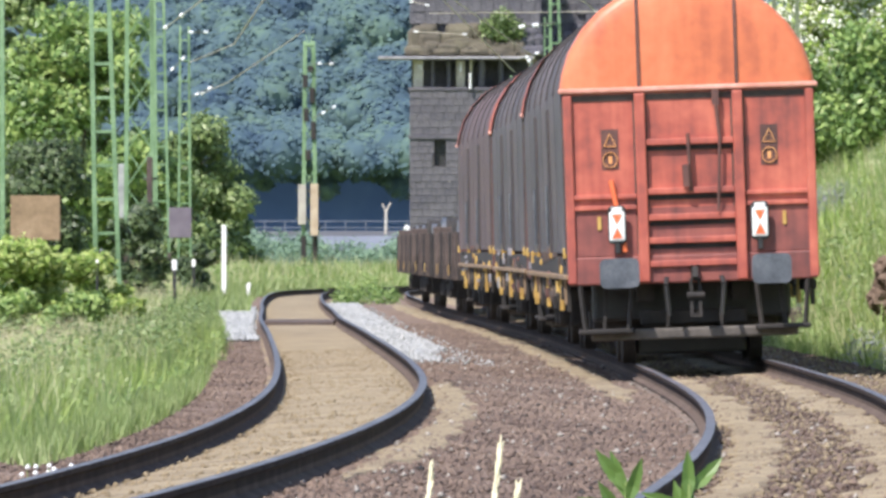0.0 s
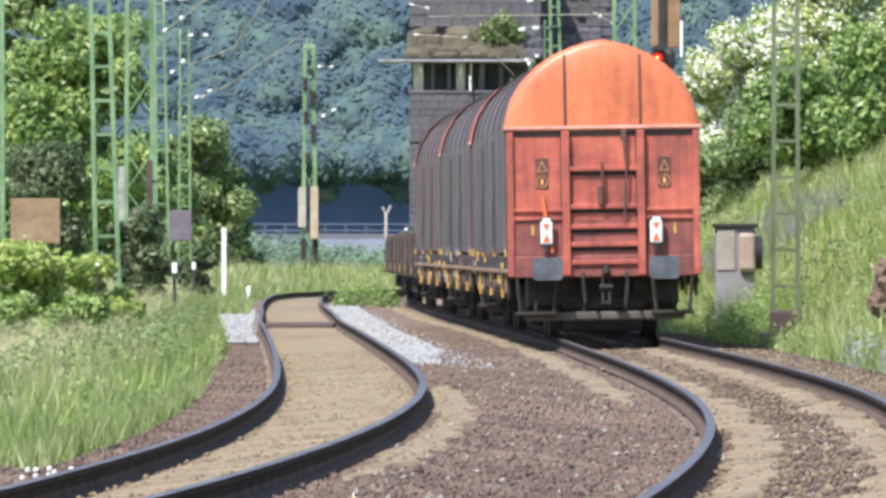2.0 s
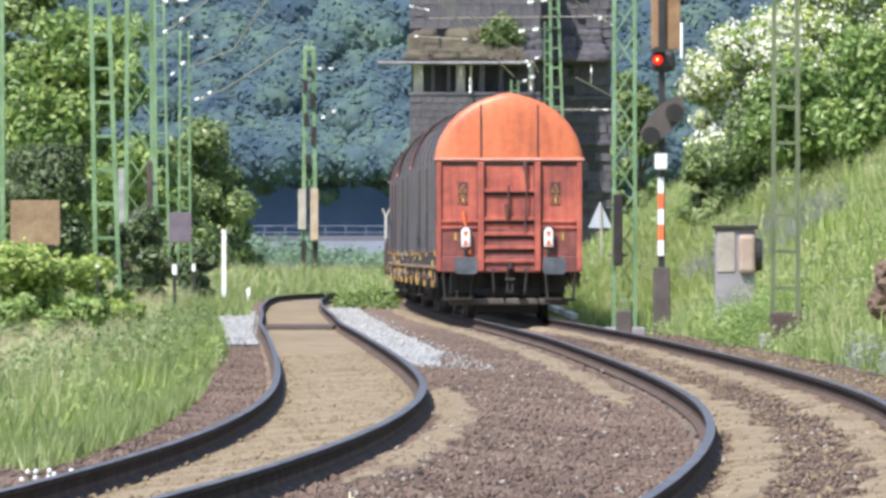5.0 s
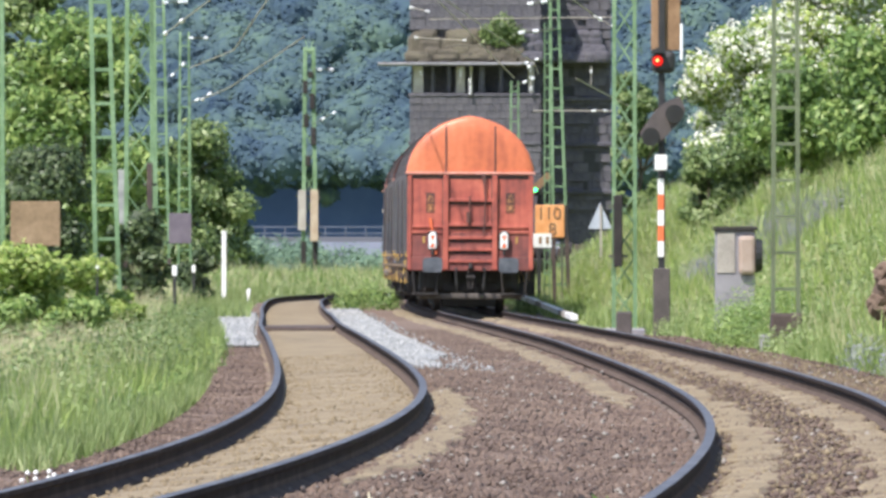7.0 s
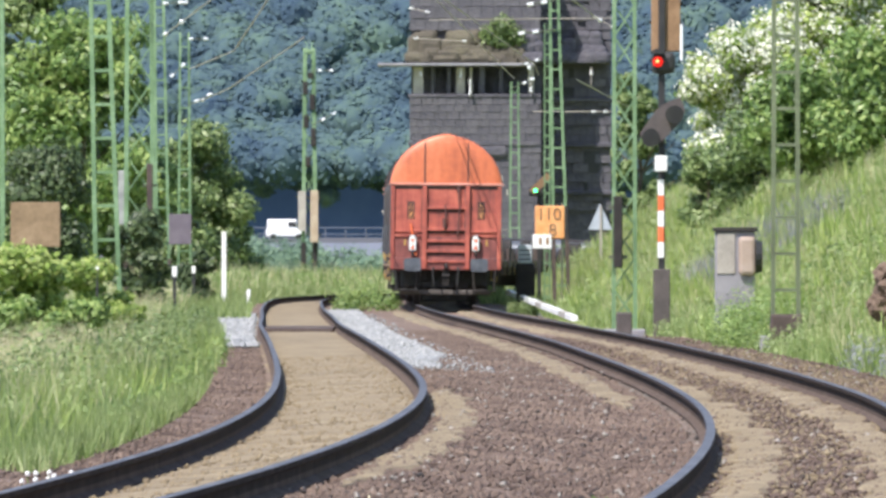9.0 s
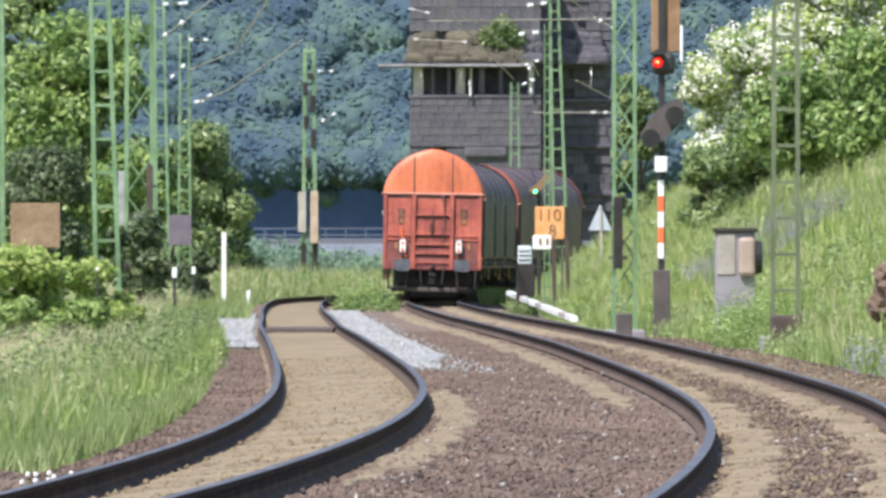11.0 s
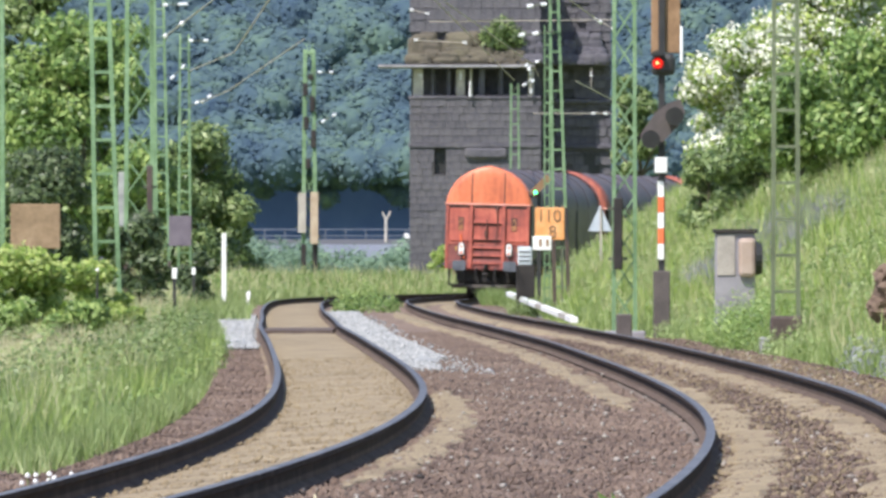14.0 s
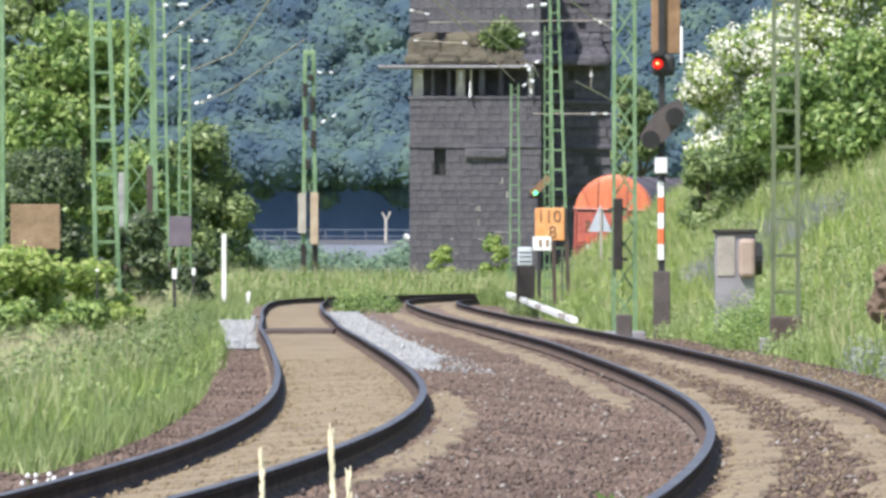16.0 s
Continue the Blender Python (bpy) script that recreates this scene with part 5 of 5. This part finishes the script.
blades("bend_grass", scatter(8000, -2.9, -1.0, 205, 330, 6, left_x) + np.array([0, 0, 0.15]), 0.32, 0.014, GRASS, "green grass close to the side track's rail", 36)


def weeds_mass(name, n, o0, o1, y0, y1, size, leaf, per, material, seed, label, tall=1.0):
    """Clumps of broad-leaved weeds as one mass."""
    spots = scatter(n, o0, o1, y0, y1, seed)
    r = np.random.RandomState(seed + 50)
    bl = [(p[0], p[1], p[2] + size * 0.4 * tall, size * k, size * k, size * k * tall) for p, k in zip(spots, 0.4 + 0.9 * r.rand(n))]
    return tagged(leaf_cloud(name, bl, n * per, leaf, material, None, seed), label, "weeds", kind="stuff")


weeds_mass("bank_weeds", 380, 2.7, 8.5, 110, 320, 0.3, 0.04, 90, WEED, 61, "broad-leaved green weeds on the bank", 1.2)
weeds_mass("dark_bank_weeds", 130, 3.0, 8.5, 115, 300, 0.36, 0.04, 110, LEAF_DARK, 62, "dark green weeds on the bank", 1.1)
weeds_mass("bank_blossom", 420, 3.0, 8.5, 120, 300, 0.28, 0.018, 10, BLOSSOM, 63, "scattered pale blossoms on the bank")
weeds_mass("verge_weeds", 230, -8.8, -6.3, 80, 200, 0.22, 0.03, 100, WEED, 64, "broad-leaved green weeds in the verge", 1.3)
weeds_mass("dark_verge_weeds", 120, -7.7, -6.2, 92, 190, 0.3, 0.03, 170, LEAF_DARK, 65, "dark green weeds in the verge", 1.7)
weeds_mass("shoulder_weeds", 60, -6.5, -5.8, 84, 150, 0.15, 0.026, 110, LEAF, 71, "dark green weeds at the ballast's edge", 1.3)
weeds_mass("track_weeds", 34, -2.7, -1.1, 258, 284, 0.3, 0.045, 90, LEAF, 66, "green weeds between the tracks at the bend", 1.2)
weeds_mass("bend_weeds", 110, -12.5, -6.4, 225, 380, 0.34, 0.05, 70, LEAF, 72, "mixed green weeds beyond the side track", 1.2)
weeds_mass("bend_blossom", 60, -12.5, -6.4, 225, 330, 0.3, 0.03, 8, BLOSSOM, 73, "scattered pale blossoms beyond the side track", 1.3)
weeds_mass("cabinet_weeds", 60, 2.3, 3.4, 152, 165, 0.3, 0.024, 220, LEAF, 67, "tall weeds before the relay cabinet", 1.9)
weeds_mass("mast_foot_weeds", 30, 2.5, 3.4, 176, 184, 0.2, 0.03, 110, WEED, 68, "weeds round the signal's foot", 1.2)
weeds_mass("violet_weeds", 22, 2.5, 3.2, 116, 127, 0.22, 0.02, 160, PURPLE, 70, "grey-violet flowering weeds at the bank's foot", 1.5)
weeds_mass("box_weeds", 16, 1.7, 2.9, 248, 254, 0.24, 0.035, 110, WEED, 74, "weeds round the trackside box's foot", 1.3)
weeds_mass("rock_weeds", 12, 2.85, 3.4, 125.4, 127.2, 0.17, 0.024, 100, WEED, 75, "weeds before the rock outcrop", 1.3)
weeds_mass("near_mast_weeds", 26, 2.5, 3.6, 144, 149.5, 0.22, 0.03, 110, WEED, 69, "weeds round a mast's foot", 1.3)
blades("grey_bank_stalks", scatter(5000, 4.0, 6.4, 184, 204, 8), 0.5, 0.011, PURPLE, "grey-violet dry stalks on the bank", 38)

# white daisies beside the near rail
def daisies():
    r = random.Random(4)
    for i in range(11):
        x, y = -2.83 + 0.032 * i + r.uniform(-0.02, 0.02), 65.2 + r.uniform(-0.5, 0.5)
        t = thing("daisy", "small white daisy in the verge grass", "flower", pose(x, y, -0.36), "daisies in the verge")
        b = B()
        tube(b, (0, 0, 0), (0, 0, 0.12 + r.uniform(0, 0.06)), 0.004, 0.004, 5)
        part("stem", b, GRASS, t)
        b = B()
        bmesh.ops.create_icosphere(b, subdivisions=1, radius=0.02)
        bmesh.ops.translate(b, verts=b.verts, vec=(0, 0, 0.15 + r.uniform(-0.02, 0.05)))
        part("bloom", b, WHITE, t)


daisies()

# shrub rooted in the rubble above the tower's balcony
ledge = thing("shrub", "small green shrub growing out of the ruined tower's top", "bush", group="")
b_ = B()
for q in ((-0.5, 0, 1.0), (0.0, 0, 1.4), (0.5, 0, 0.9)):
    tube(b_, (3.0, 480.2, 11.4), (3.0 + q[0], 480.2, 11.4 + q[2]), 0.05, 0.02, 6)
part("trunk", b_, BARK, ledge)
leaf_cloud("crown", [(2.3, 480.0, 12.2, 0.5, 0.4, 0.5), (3.0, 480.0, 12.6, 0.7, 0.4, 0.6), (3.7, 480.0, 12.1, 0.5, 0.4, 0.45), (2.9, 480.0, 11.9, 0.6, 0.4, 0.4)], 1500, 0.1, LEAF_DARK, ledge, 91)

rock = thing("boulder", "rough brown rock outcrop in the grassy bank", "rock", pose(6.03, 128, 0.8))
for sx, sz, sr in ((0.0, 0.0, 0.3), (-0.16, 0.22, 0.17), (-0.2, -0.2, 0.2), (0.15, 0.26, 0.2), (-0.05, -0.38, 0.18), (0.2, -0.25, 0.22)):
    b_ = B()
    bmesh.ops.create_icosphere(b_, subdivisions=3, radius=sr)
    for v in b_.verts:
        v.co *= 0.85 + 0.35 * noise.noise(v.co * 6.0 + Vector((sx * 9, sz * 9, 0))) + 0.3 * noise.noise(v.co * 17.0)
    bmesh.ops.translate(b_, verts=b_.verts, vec=(sx, 0, sz))
    part("stone", b_, BARE_EARTH, rock)

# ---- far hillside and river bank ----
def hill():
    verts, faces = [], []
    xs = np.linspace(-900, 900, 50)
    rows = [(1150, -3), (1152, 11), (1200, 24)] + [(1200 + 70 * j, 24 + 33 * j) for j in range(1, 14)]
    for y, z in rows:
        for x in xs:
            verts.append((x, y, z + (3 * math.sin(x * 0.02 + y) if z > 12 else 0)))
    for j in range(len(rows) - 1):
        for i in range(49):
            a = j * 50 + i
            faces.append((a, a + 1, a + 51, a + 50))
    return tagged(mesh_ob("backdrop", verts, faces, HILL), "wooded slope beyond the river, shade and blue haze in its colour", "hillside", kind="structure")


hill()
r_f = random.Random(77)
blobs = []
for i in range(1700):
    y = r_f.uniform(1132, 1204)
    x = r_f.uniform(-0.054, 0.054) * y
    z = 10 + max(0, y - 1150) * 0.46
    s = r_f.uniform(1.6, 4.2) if i % 3 else r_f.uniform(0.9, 1.8)
    blobs.append((x, y, z + s * 0.6, s, s, s * 0.9))
for i in range(70):
    x = r_f.uniform(-60, 60)
    s = r_f.uniform(1.0, 2.4)
    blobs.append((x, 1140, r_f.uniform(8.0, 12.5), s, s, s * 0.8))
def crown_cores(name, blobs, material):
    """The dense inside of far crowns: one lumpy closed body for each."""
    ball = B()
    bmesh.ops.create_icosphere(ball, subdivisions=2, radius=1.0)
    v0 = np.array([v.co[:] for v in ball.verts])
    f0 = np.array([[v.index for v in f.verts] for f in ball.faces])
    ball.free()
    bl = np.array(blobs)
    k = np.arange(len(bl))[:, None]
    lump = 0.93 + 0.12 * np.sin(v0[None, :, 0] * 5 + k) * np.sin(v0[None, :, 2] * 6 + k * 2.1) + 0.06 * np.sin(v0[None, :, 1] * 11 + k * 1.7)
    v = bl[:, None, :3] + v0[None] * bl[:, None, 3:] * lump[:, :, None]
    idx = (f0[None] + (k * len(v0))[:, :, None]).reshape(-1)
    me = bpy.data.meshes.new(name)
    me.vertices.add(v.shape[0] * v.shape[1]), me.loops.add(len(idx)), me.polygons.add(len(idx) // 3)
    me.vertices.foreach_set("co", v.astype(np.float32).ravel())
    me.loops.foreach_set("vertex_index", idx.astype(np.int32))
    me.polygons.foreach_set("loop_start", np.arange(0, len(idx), 3, dtype=np.int32))
    me.polygons.foreach_set("use_smooth", np.ones(len(idx) // 3, dtype=bool))
    me.update(calc_edges=True)
    me.materials.append(material)
    return new(name, me)


tagged(crown_cores("woods", blobs, LEAF_FAR_HAZE), "hazy blue-green tree crowns on the far hillside", "woods", kind="stuff")
woods = leaf_cloud("woods", blobs, 330000, 0.3, LEAF_FAR_HAZE, None, 78, flat=0.7, jitter=0.3, depth=0.05, fuzz=0.018, bias=(-0.3, -0.7, 0.9))
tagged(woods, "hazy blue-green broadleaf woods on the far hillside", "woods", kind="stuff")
bank = [(r_f.uniform(-16, 1), r_f.uniform(590, 640), r_f.uniform(-0.5, 1.25), r_f.uniform(0.8, 1.6), 1.5, r_f.uniform(0.7, 1.25)) for _ in range(60)]
bank += [(r_f.uniform(-16, -9), 640, r_f.uniform(0.3, 1.7), 1.2, 1.2, 0.9) for _ in range(14)]
tagged(leaf_cloud("bank_scrub", bank, 26000, 0.13, LEAF_MID_HAZE, None, 80), "hazy green scrub along the river bank", "scrub", kind="stuff")

road = mesh_ob("road", [(-120, 1020, 2.3), (120, 1020, 2.3), (120, 1045, 2.9), (-120, 1045, 2.9)], [(0, 1, 2, 3)], ASPHALT)
tagged(road, "grey road along the far bank", "road", kind="structure")
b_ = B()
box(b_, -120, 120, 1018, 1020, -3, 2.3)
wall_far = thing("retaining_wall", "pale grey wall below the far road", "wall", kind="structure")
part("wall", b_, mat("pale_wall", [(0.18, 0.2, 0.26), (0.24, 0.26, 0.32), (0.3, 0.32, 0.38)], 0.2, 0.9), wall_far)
b_ = B()
box(b_, -120, 120, 1004, 1017.9, -3, 0.86)
lane = thing("road_2", "lower lane along the far river bank", "road", kind="structure")
part("lane", b_, ASPHALT, lane)
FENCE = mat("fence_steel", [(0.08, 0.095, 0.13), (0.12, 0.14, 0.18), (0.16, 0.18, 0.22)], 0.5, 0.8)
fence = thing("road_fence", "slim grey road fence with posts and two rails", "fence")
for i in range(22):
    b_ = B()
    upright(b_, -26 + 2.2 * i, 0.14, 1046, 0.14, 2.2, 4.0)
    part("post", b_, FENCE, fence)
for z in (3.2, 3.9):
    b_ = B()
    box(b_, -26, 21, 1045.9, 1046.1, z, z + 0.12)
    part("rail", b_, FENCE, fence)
lp = thing("lamp_post", "pale forked street post beside the far road", "post", pose(-6.1, 1030, 2.2))
b_ = B()
tube(b_, (0, 0, -0.2), (0, 0, 2.8), 0.2, 0.16), tube(b_, (0, 0, 2.7), (0.5, 0, 3.7), 0.12), tube(b_, (0, 0, 2.7), (-0.4, 0, 3.6), 0.1)
part("pole", b_, CONCRETE, lp)
lb = thing("road_sign", "small white round sign beside the far road", "sign", pose(-3.9, 1030, 2.2))
b_ = B()
tube(b_, (0, -0.05, 1.0), (0, 0.05, 1.0), 0.32, 0.32, 16)
part("disc", b_, WHITE, lb)
b_ = B()
tube(b_, (0, 0.1, -0.1), (0, 0.1, 1.0), 0.08)
part("post", b_, BOARD_GREY, lb)

# bushes and weeds near the tower and on the curve
tree("bush", "light green bush before the stone tower", -0.1, 402, 1.25, 1.75, 41, 2500, 0.07, LEAF_BRIGHT, 0.05, "bush")
tree("bush", "green bush before the stone tower", 2.2, 398, 1.7, 1.95, 42, 3000, 0.07, LEAF_BRIGHT, 0.05, "bush")


def car(label, length, height):
    """Light road vehicle: body, cabin glass and wheels."""
    t = thing("van" if height > 1.7 else "car", label, "vehicle")
    b = B()
    box(b, -length / 2, length / 2, -0.9, 0.9, 0.35, height * 0.55, 0.12)
    part("body", b, WHITE, t)
    b = B()
    box(b, -length / 2 + 0.1, length / 2 - 1.0, -0.85, 0.85, height * 0.5, height, 0.18)
    part("cabin", b, WHITE, t)
    b = B()
    box(b, length / 2 - 1.9, length / 2 - 1.1, -0.86, -0.84, height * 0.62, height * 0.88)
    part("side_window", b, BLACK, t)
    for x in (-length * 0.32, length * 0.32):
        for y in (-0.8, 0.8):
            b = B()
            tube(b, (x, y - 0.1, 0.33), (x, y + 0.1, 0.33), 0.33, 0.33, 16)
            part("wheel", b, BLACK, t)
    return t


van = car("white van driving along the far river road", 4.3, 2.2)
hatchback = car("small white car driving along the far river road", 4.0, 1.4)


# ---- stalks before the lens ----
def stalk(name, label, length, ear, material):
    t = thing(name, label, "grass stalk")
    b = B()
    tube(b, (0, 0, 0), (0.004, 0, length - ear), 0.0032, 0.0024, 7)
    part("stem", b, material, t)
    b = B()
    r = random.Random(int(length * 1000))
    for i in range(44):
        k = i / 43
        a = r.uniform(0, 6.28)
        z = length - ear * (1 - k)
        c = Vector((0.004 + 0.0015 * math.cos(a), 0.0015 * math.sin(a), z))
        tube(b, c, c + Vector((0.002 * math.cos(a), 0.002 * math.sin(a), 0.012)), 0.0026 * (1 - 0.4 * k), 0.001, 5)
    tube(b, (0.004, 0, length - ear), (0.004, 0, length), 0.0033, 0.0012, 8)
    part("ear", b, SEED, t, "pale ripe seed head")
    return t


def leafy(name, label, length, seed):
    t = thing(name, label, "plant")
    r = random.Random(seed)
    b = B()
    tube(b, (0, 0, 0), (0, 0, length - 0.05), 0.004, 0.002, 7)
    part("stem", b, GRASS, t)
    for i in range(13):
        a, z = r.uniform(-1.2, 1.2), length - 0.012 - 0.011 * i
        b = B()
        d, w = Vector((math.sin(a), r.uniform(-0.3, 0.3), math.cos(a))), Vector((math.cos(a), 0, -math.sin(a)))
        p = Vector((0, 0, z - 0.05))
        ring = [p, p + d * 0.024 + w * 0.009, p + d * 0.048 + w * 0.007, p + d * 0.068, p + d * 0.048 - w * 0.007, p + d * 0.024 - w * 0.009]
        mid = p + d * 0.032 + Vector((0, 0.006, 0))
        vs = [b.verts.new(v) for v in ring]
        c = b.verts.new(mid)
        for k in range(6):
            b.faces.new((vs[k], vs[(k + 1) % 6], c))
        part("leaf", b, LEAF, t)
    return t


STALK = 1.45
stalks = [(stalk("straw_stalk", "pale ripe grass stalk swaying in the wind", STALK, 0.13, SEED), 0.0, 0.0),
          (stalk("straw_stalk", "pale ripe grass stalk swaying in the wind", STALK - 0.03, 0.12, SEED), -0.088, 0.0),
          (stalk("straw_stalk", "short pale grass stalk swaying in the wind", STALK - 0.055, 0.1, SEED), 0.022, 0.02)]
weeds = [(leafy("leafy_weed", "green leafy weed before the tracks", STALK - 0.03, 3), 0.0), (leafy("leafy_weed", "green leafy weed before the tracks", STALK - 0.01, 6), 0.085)]
for ob, _, _ in stalks:
    ob.location.z = -0.335
for ob, _ in weeds:
    ob.location.z = -0.335


def bent(x0, y0, tip_x, tip_z, length):
    """Pose of a stalk rooted at (x0, y0) whose tip leans to tip_x and dips to height tip_z."""
    h, dx = min(tip_z + 0.335, length * 0.9999), tip_x - x0
    dx = max(-0.4, min(0.4, dx))
    dy = math.sqrt(max(0.0, length ** 2 - h ** 2 - dx ** 2))
    turn = Vector((dx, dy, h)).to_track_quat("Z", "Y").to_euler()
    q = Vector((0, 0, 1)).rotation_difference(Vector((dx, dy, h)))
    return Matrix.Translation((x0, y0, -0.335)) @ q.to_matrix().to_4x4()


# seconds, sideways place and height of the tallest tip
SWAY = [(0.0, 0.07, 1.075), (0.2, -0.088, 1.086), (0.4, -0.13, 1.0), (0.6, -0.19, 1.107), (0.8, -0.109, 1.112), (1.0, -0.1, 1.115),
        (1.2, -0.115, 1.01), (1.6, -0.115, 1.0), (2.5, -0.13, 0.995), (3.5, -0.14, 1.0), (4.0, -0.158, 1.038), (4.3, -0.15, 1.005), (6.3, -0.1, 1.0),
        (7.5, -0.1, 1.01), (7.8, -0.053, 1.065), (8.05, -0.07, 1.01), (9.2, -0.1, 1.0), (11.2, -0.12, 1.0), (11.5, -0.123, 1.032), (11.8, -0.086, 1.076),
        (12.0, -0.1, 1.076), (12.5, -0.097, 1.036), (13.0, -0.105, 1.084), (13.2, -0.155, 1.086), (13.5, -0.217, 1.083), (13.8, -0.186, 1.01),
        (14.5, -0.095, 1.0), (14.8, 0.004, 1.02), (15.0, 0.016, 1.067), (15.2, -0.06, 1.03), (15.5, -0.161, 1.074), (15.8, -0.171, 1.087), (16.0, -0.146, 1.104)]
LEAFY = [(0.0, 0.236, 1.075), (0.2, 0.24, 1.025), (0.4, 0.25, 1.045), (0.6, 0.24, 1.05), (0.8, 0.23, 1.02), (1.2, 0.235, 1.045), (1.5, 0.22, 1.05),
         (2.0, 0.23, 1.02), (3.0, 0.245, 1.035), (4.2, 0.24, 1.02), (6.3, 0.23, 1.02), (8.0, 0.245, 1.036), (9.0, 0.235, 1.026), (9.3, 0.24, 1.02),
         (11.3, 0.24, 1.025), (11.8, 0.25, 1.035), (13.0, 0.24, 1.025), (15.0, 0.245, 1.04), (16.0, 0.24, 1.035)]


# ---- ballast stones ----
def stones(name, n, middle, o0, o1, y0, y1, z, size, material, seed, label):
    """Loose angular stones as one mass."""
    r = np.random.RandomState(seed)
    y = y0 + (y1 - y0) * r.rand(n) ** 1.3
    x = middle(y) + o0 + (o1 - o0) * r.rand(n)
    s = size * (0.45 + 0.9 * r.rand(n) ** 2)
    base = np.array([(1, 0, 0), (-1, 0, 0), (0, 1, 0), (0, -1, 0), (0, 0, 1), (0, 0, -1)], float)
    v = base[None] * (0.6 + 0.7 * r.rand(n, 6))[:, :, None] + r.normal(size=(n, 6, 3)) * 0.22
    v = v * s[:, None, None] * np.array([1.0, 1.0, 0.75]) + np.stack([x, y, np.array([z + tilt(a, b) for a, b in zip(x, y)])], 1)[:, None]
    f = np.array([(0, 2, 4), (2, 1, 4), (1, 3, 4), (3, 0, 4), (2, 0, 5), (1, 2, 5), (3, 1, 5), (0, 3, 5)])
    idx = (f[None] + (np.arange(n) * 6)[:, None, None]).reshape(-1)
    me = bpy.data.meshes.new(name)
    me.vertices.add(n * 6), me.loops.add(n * 24), me.polygons.add(n * 8)
    me.vertices.foreach_set("co", v.astype(np.float32).ravel())
    me.loops.foreach_set("vertex_index", idx.astype(np.int32))
    me.polygons.foreach_set("loop_start", np.arange(0, n * 24, 3, dtype=np.int32))
    me.update(calc_edges=True)
    me.materials.append(material)
    return tagged(new(name, me), label, "stones", kind="stuff")


stones("ballast_stones", 52000, right_x, -3.4, -0.9, 50, 190, -0.192, 0.027, STONE, 1, "reddish brown ballast stones between the tracks")
stones("shoulder_stones", 16000, left_x, -2.3, -0.9, 60, 160, -0.194, 0.027, STONE, 2, "reddish brown ballast stones on the verge side")
stones("bed_stones", 24000, right_x, -0.3, 2.5, 48, 175, -0.184, 0.026, STONE, 3, "scattered brown stones in the main track")
stones("tan_grit", 9000, right_x, -0.7, 2.2, 48, 150, -0.168, 0.022, SAND, 9, "tan grit in the main track")
stones("pale_chips", 900, right_x, -3.2, 2.2, 52, 150, -0.17, 0.024, CONCRETE, 10, "few pale stone chips among the ballast")
stones("dark_chips", 1600, right_x, -3.2, 2.2, 52, 150, -0.185, 0.022, UNDER, 11, "few dark oily stones among the ballast")
stones("sand_stones", 5200, right_x, -0.72, 0.76, 48, 170, -0.166, 0.022, STONE, 17, "brown stones strewn over the sand in the main track")
stones("sand_grit", 3500, left_x, -0.65, 0.65, 52, 140, -0.165, 0.022, SAND, 4, "tan grit between the rails of the side track")
stones("gravel_stones", 8500, left_x, 0.85, 1.75, 138, 258, -0.152, 0.034, GREY_GRAVEL, 5, "pale grey gravel stones between the tracks")
stones("gravel_fringe", 700, left_x, 0.85, 2.1, 122, 240, -0.175, 0.03, GREY_GRAVEL, 15, "scattered pale grey stones at the gravel's edge")
stones("gravel_tip", 900, left_x, 0.88, 1.4, 124, 140, -0.165, 0.034, GREY_GRAVEL, 16, "thinning pale grey gravel at the strip's end")
stones("gravel_heap", 5000, left_x, -1.75, -0.9, 156, 238, -0.155, 0.04, GREY_GRAVEL, 6, "pale grey gravel stones beside the side track")

# ---- sleepers, nearly buried ----
sl = bpy.data.meshes.new("sleeper")
b_ = B()
box(b_, -1.25, 1.25, -0.12, 0.12, -0.1, 0.0, 0.02)
b_.to_mesh(sl)
b_.free()
sl.materials.append(mat("old_sleeper", [(0.09, 0.07, 0.06), (0.14, 0.11, 0.09), (0.2, 0.16, 0.13)], 2.0, 0.95, fine=20, obj=0.3))
for k in range(110):
    y = 50 + 0.6 * k
    ob = new("sleeper", sl)
    ob.parent = track_right
    ob.matrix_basis = Matrix.Translation((float(right_x(y)), y, -0.19 + float(grade(y)))) @ Euler((0, -float(cant(y, 0.1)) / 1.5, -math.atan(float(right_x(y + 0.5) - right_x(y - 0.5))))).to_matrix().to_4x4()
b_ = B()
box(b_, float(left_x(187)) - 0.69, float(left_x(187)) + 0.69, 184.5, 189.5, -0.26, -0.13, 0.02)
part("crossing_plank", b_, WAGON_BROWN, track_left, "dark brown strip across the bed between the rails")


# ---- what moves ----
def motions():
    for i, w in enumerate(train):
        walk(w, [(0.5 * k, train_pose(way(0.5 * k) + LENGTH * i)) for k in range(33)])
    for ob, dx, dy in stalks:
        length = STALK if dx == 0.0 else STALK - 0.03 if dx < 0 else STALK - 0.055
        walk(ob, [(t, bent(-0.1 + dx, 12.0 + dy, x + dx, z - (STALK - length), length)) for t, x, z in SWAY])
    for ob, dx in weeds:
        length = STALK - 0.03 if dx == 0.0 else STALK - 0.01
        walk(ob, [(t, bent(0.235 + dx, 12.2, x + dx, z - ((0.008 if t == 0.0 else 0.03) if dx else (0.0 if t == 0.0 else 0.008)), length)) for t, x, z in LEAFY])
    walk(van, [(t, pose(-18.2 + 7.0 * (t - 8.8), 1030, 2.62)) for t in (0.0, 4.0, 8.0, 12.0, 16.0)])
    walk(hatchback, [(t, pose(-10.9 + 7.8 * (t - 13.0), 1011, 0.87)) for t in (0.0, 4.0, 8.0, 12.0, 16.0)])


motions()
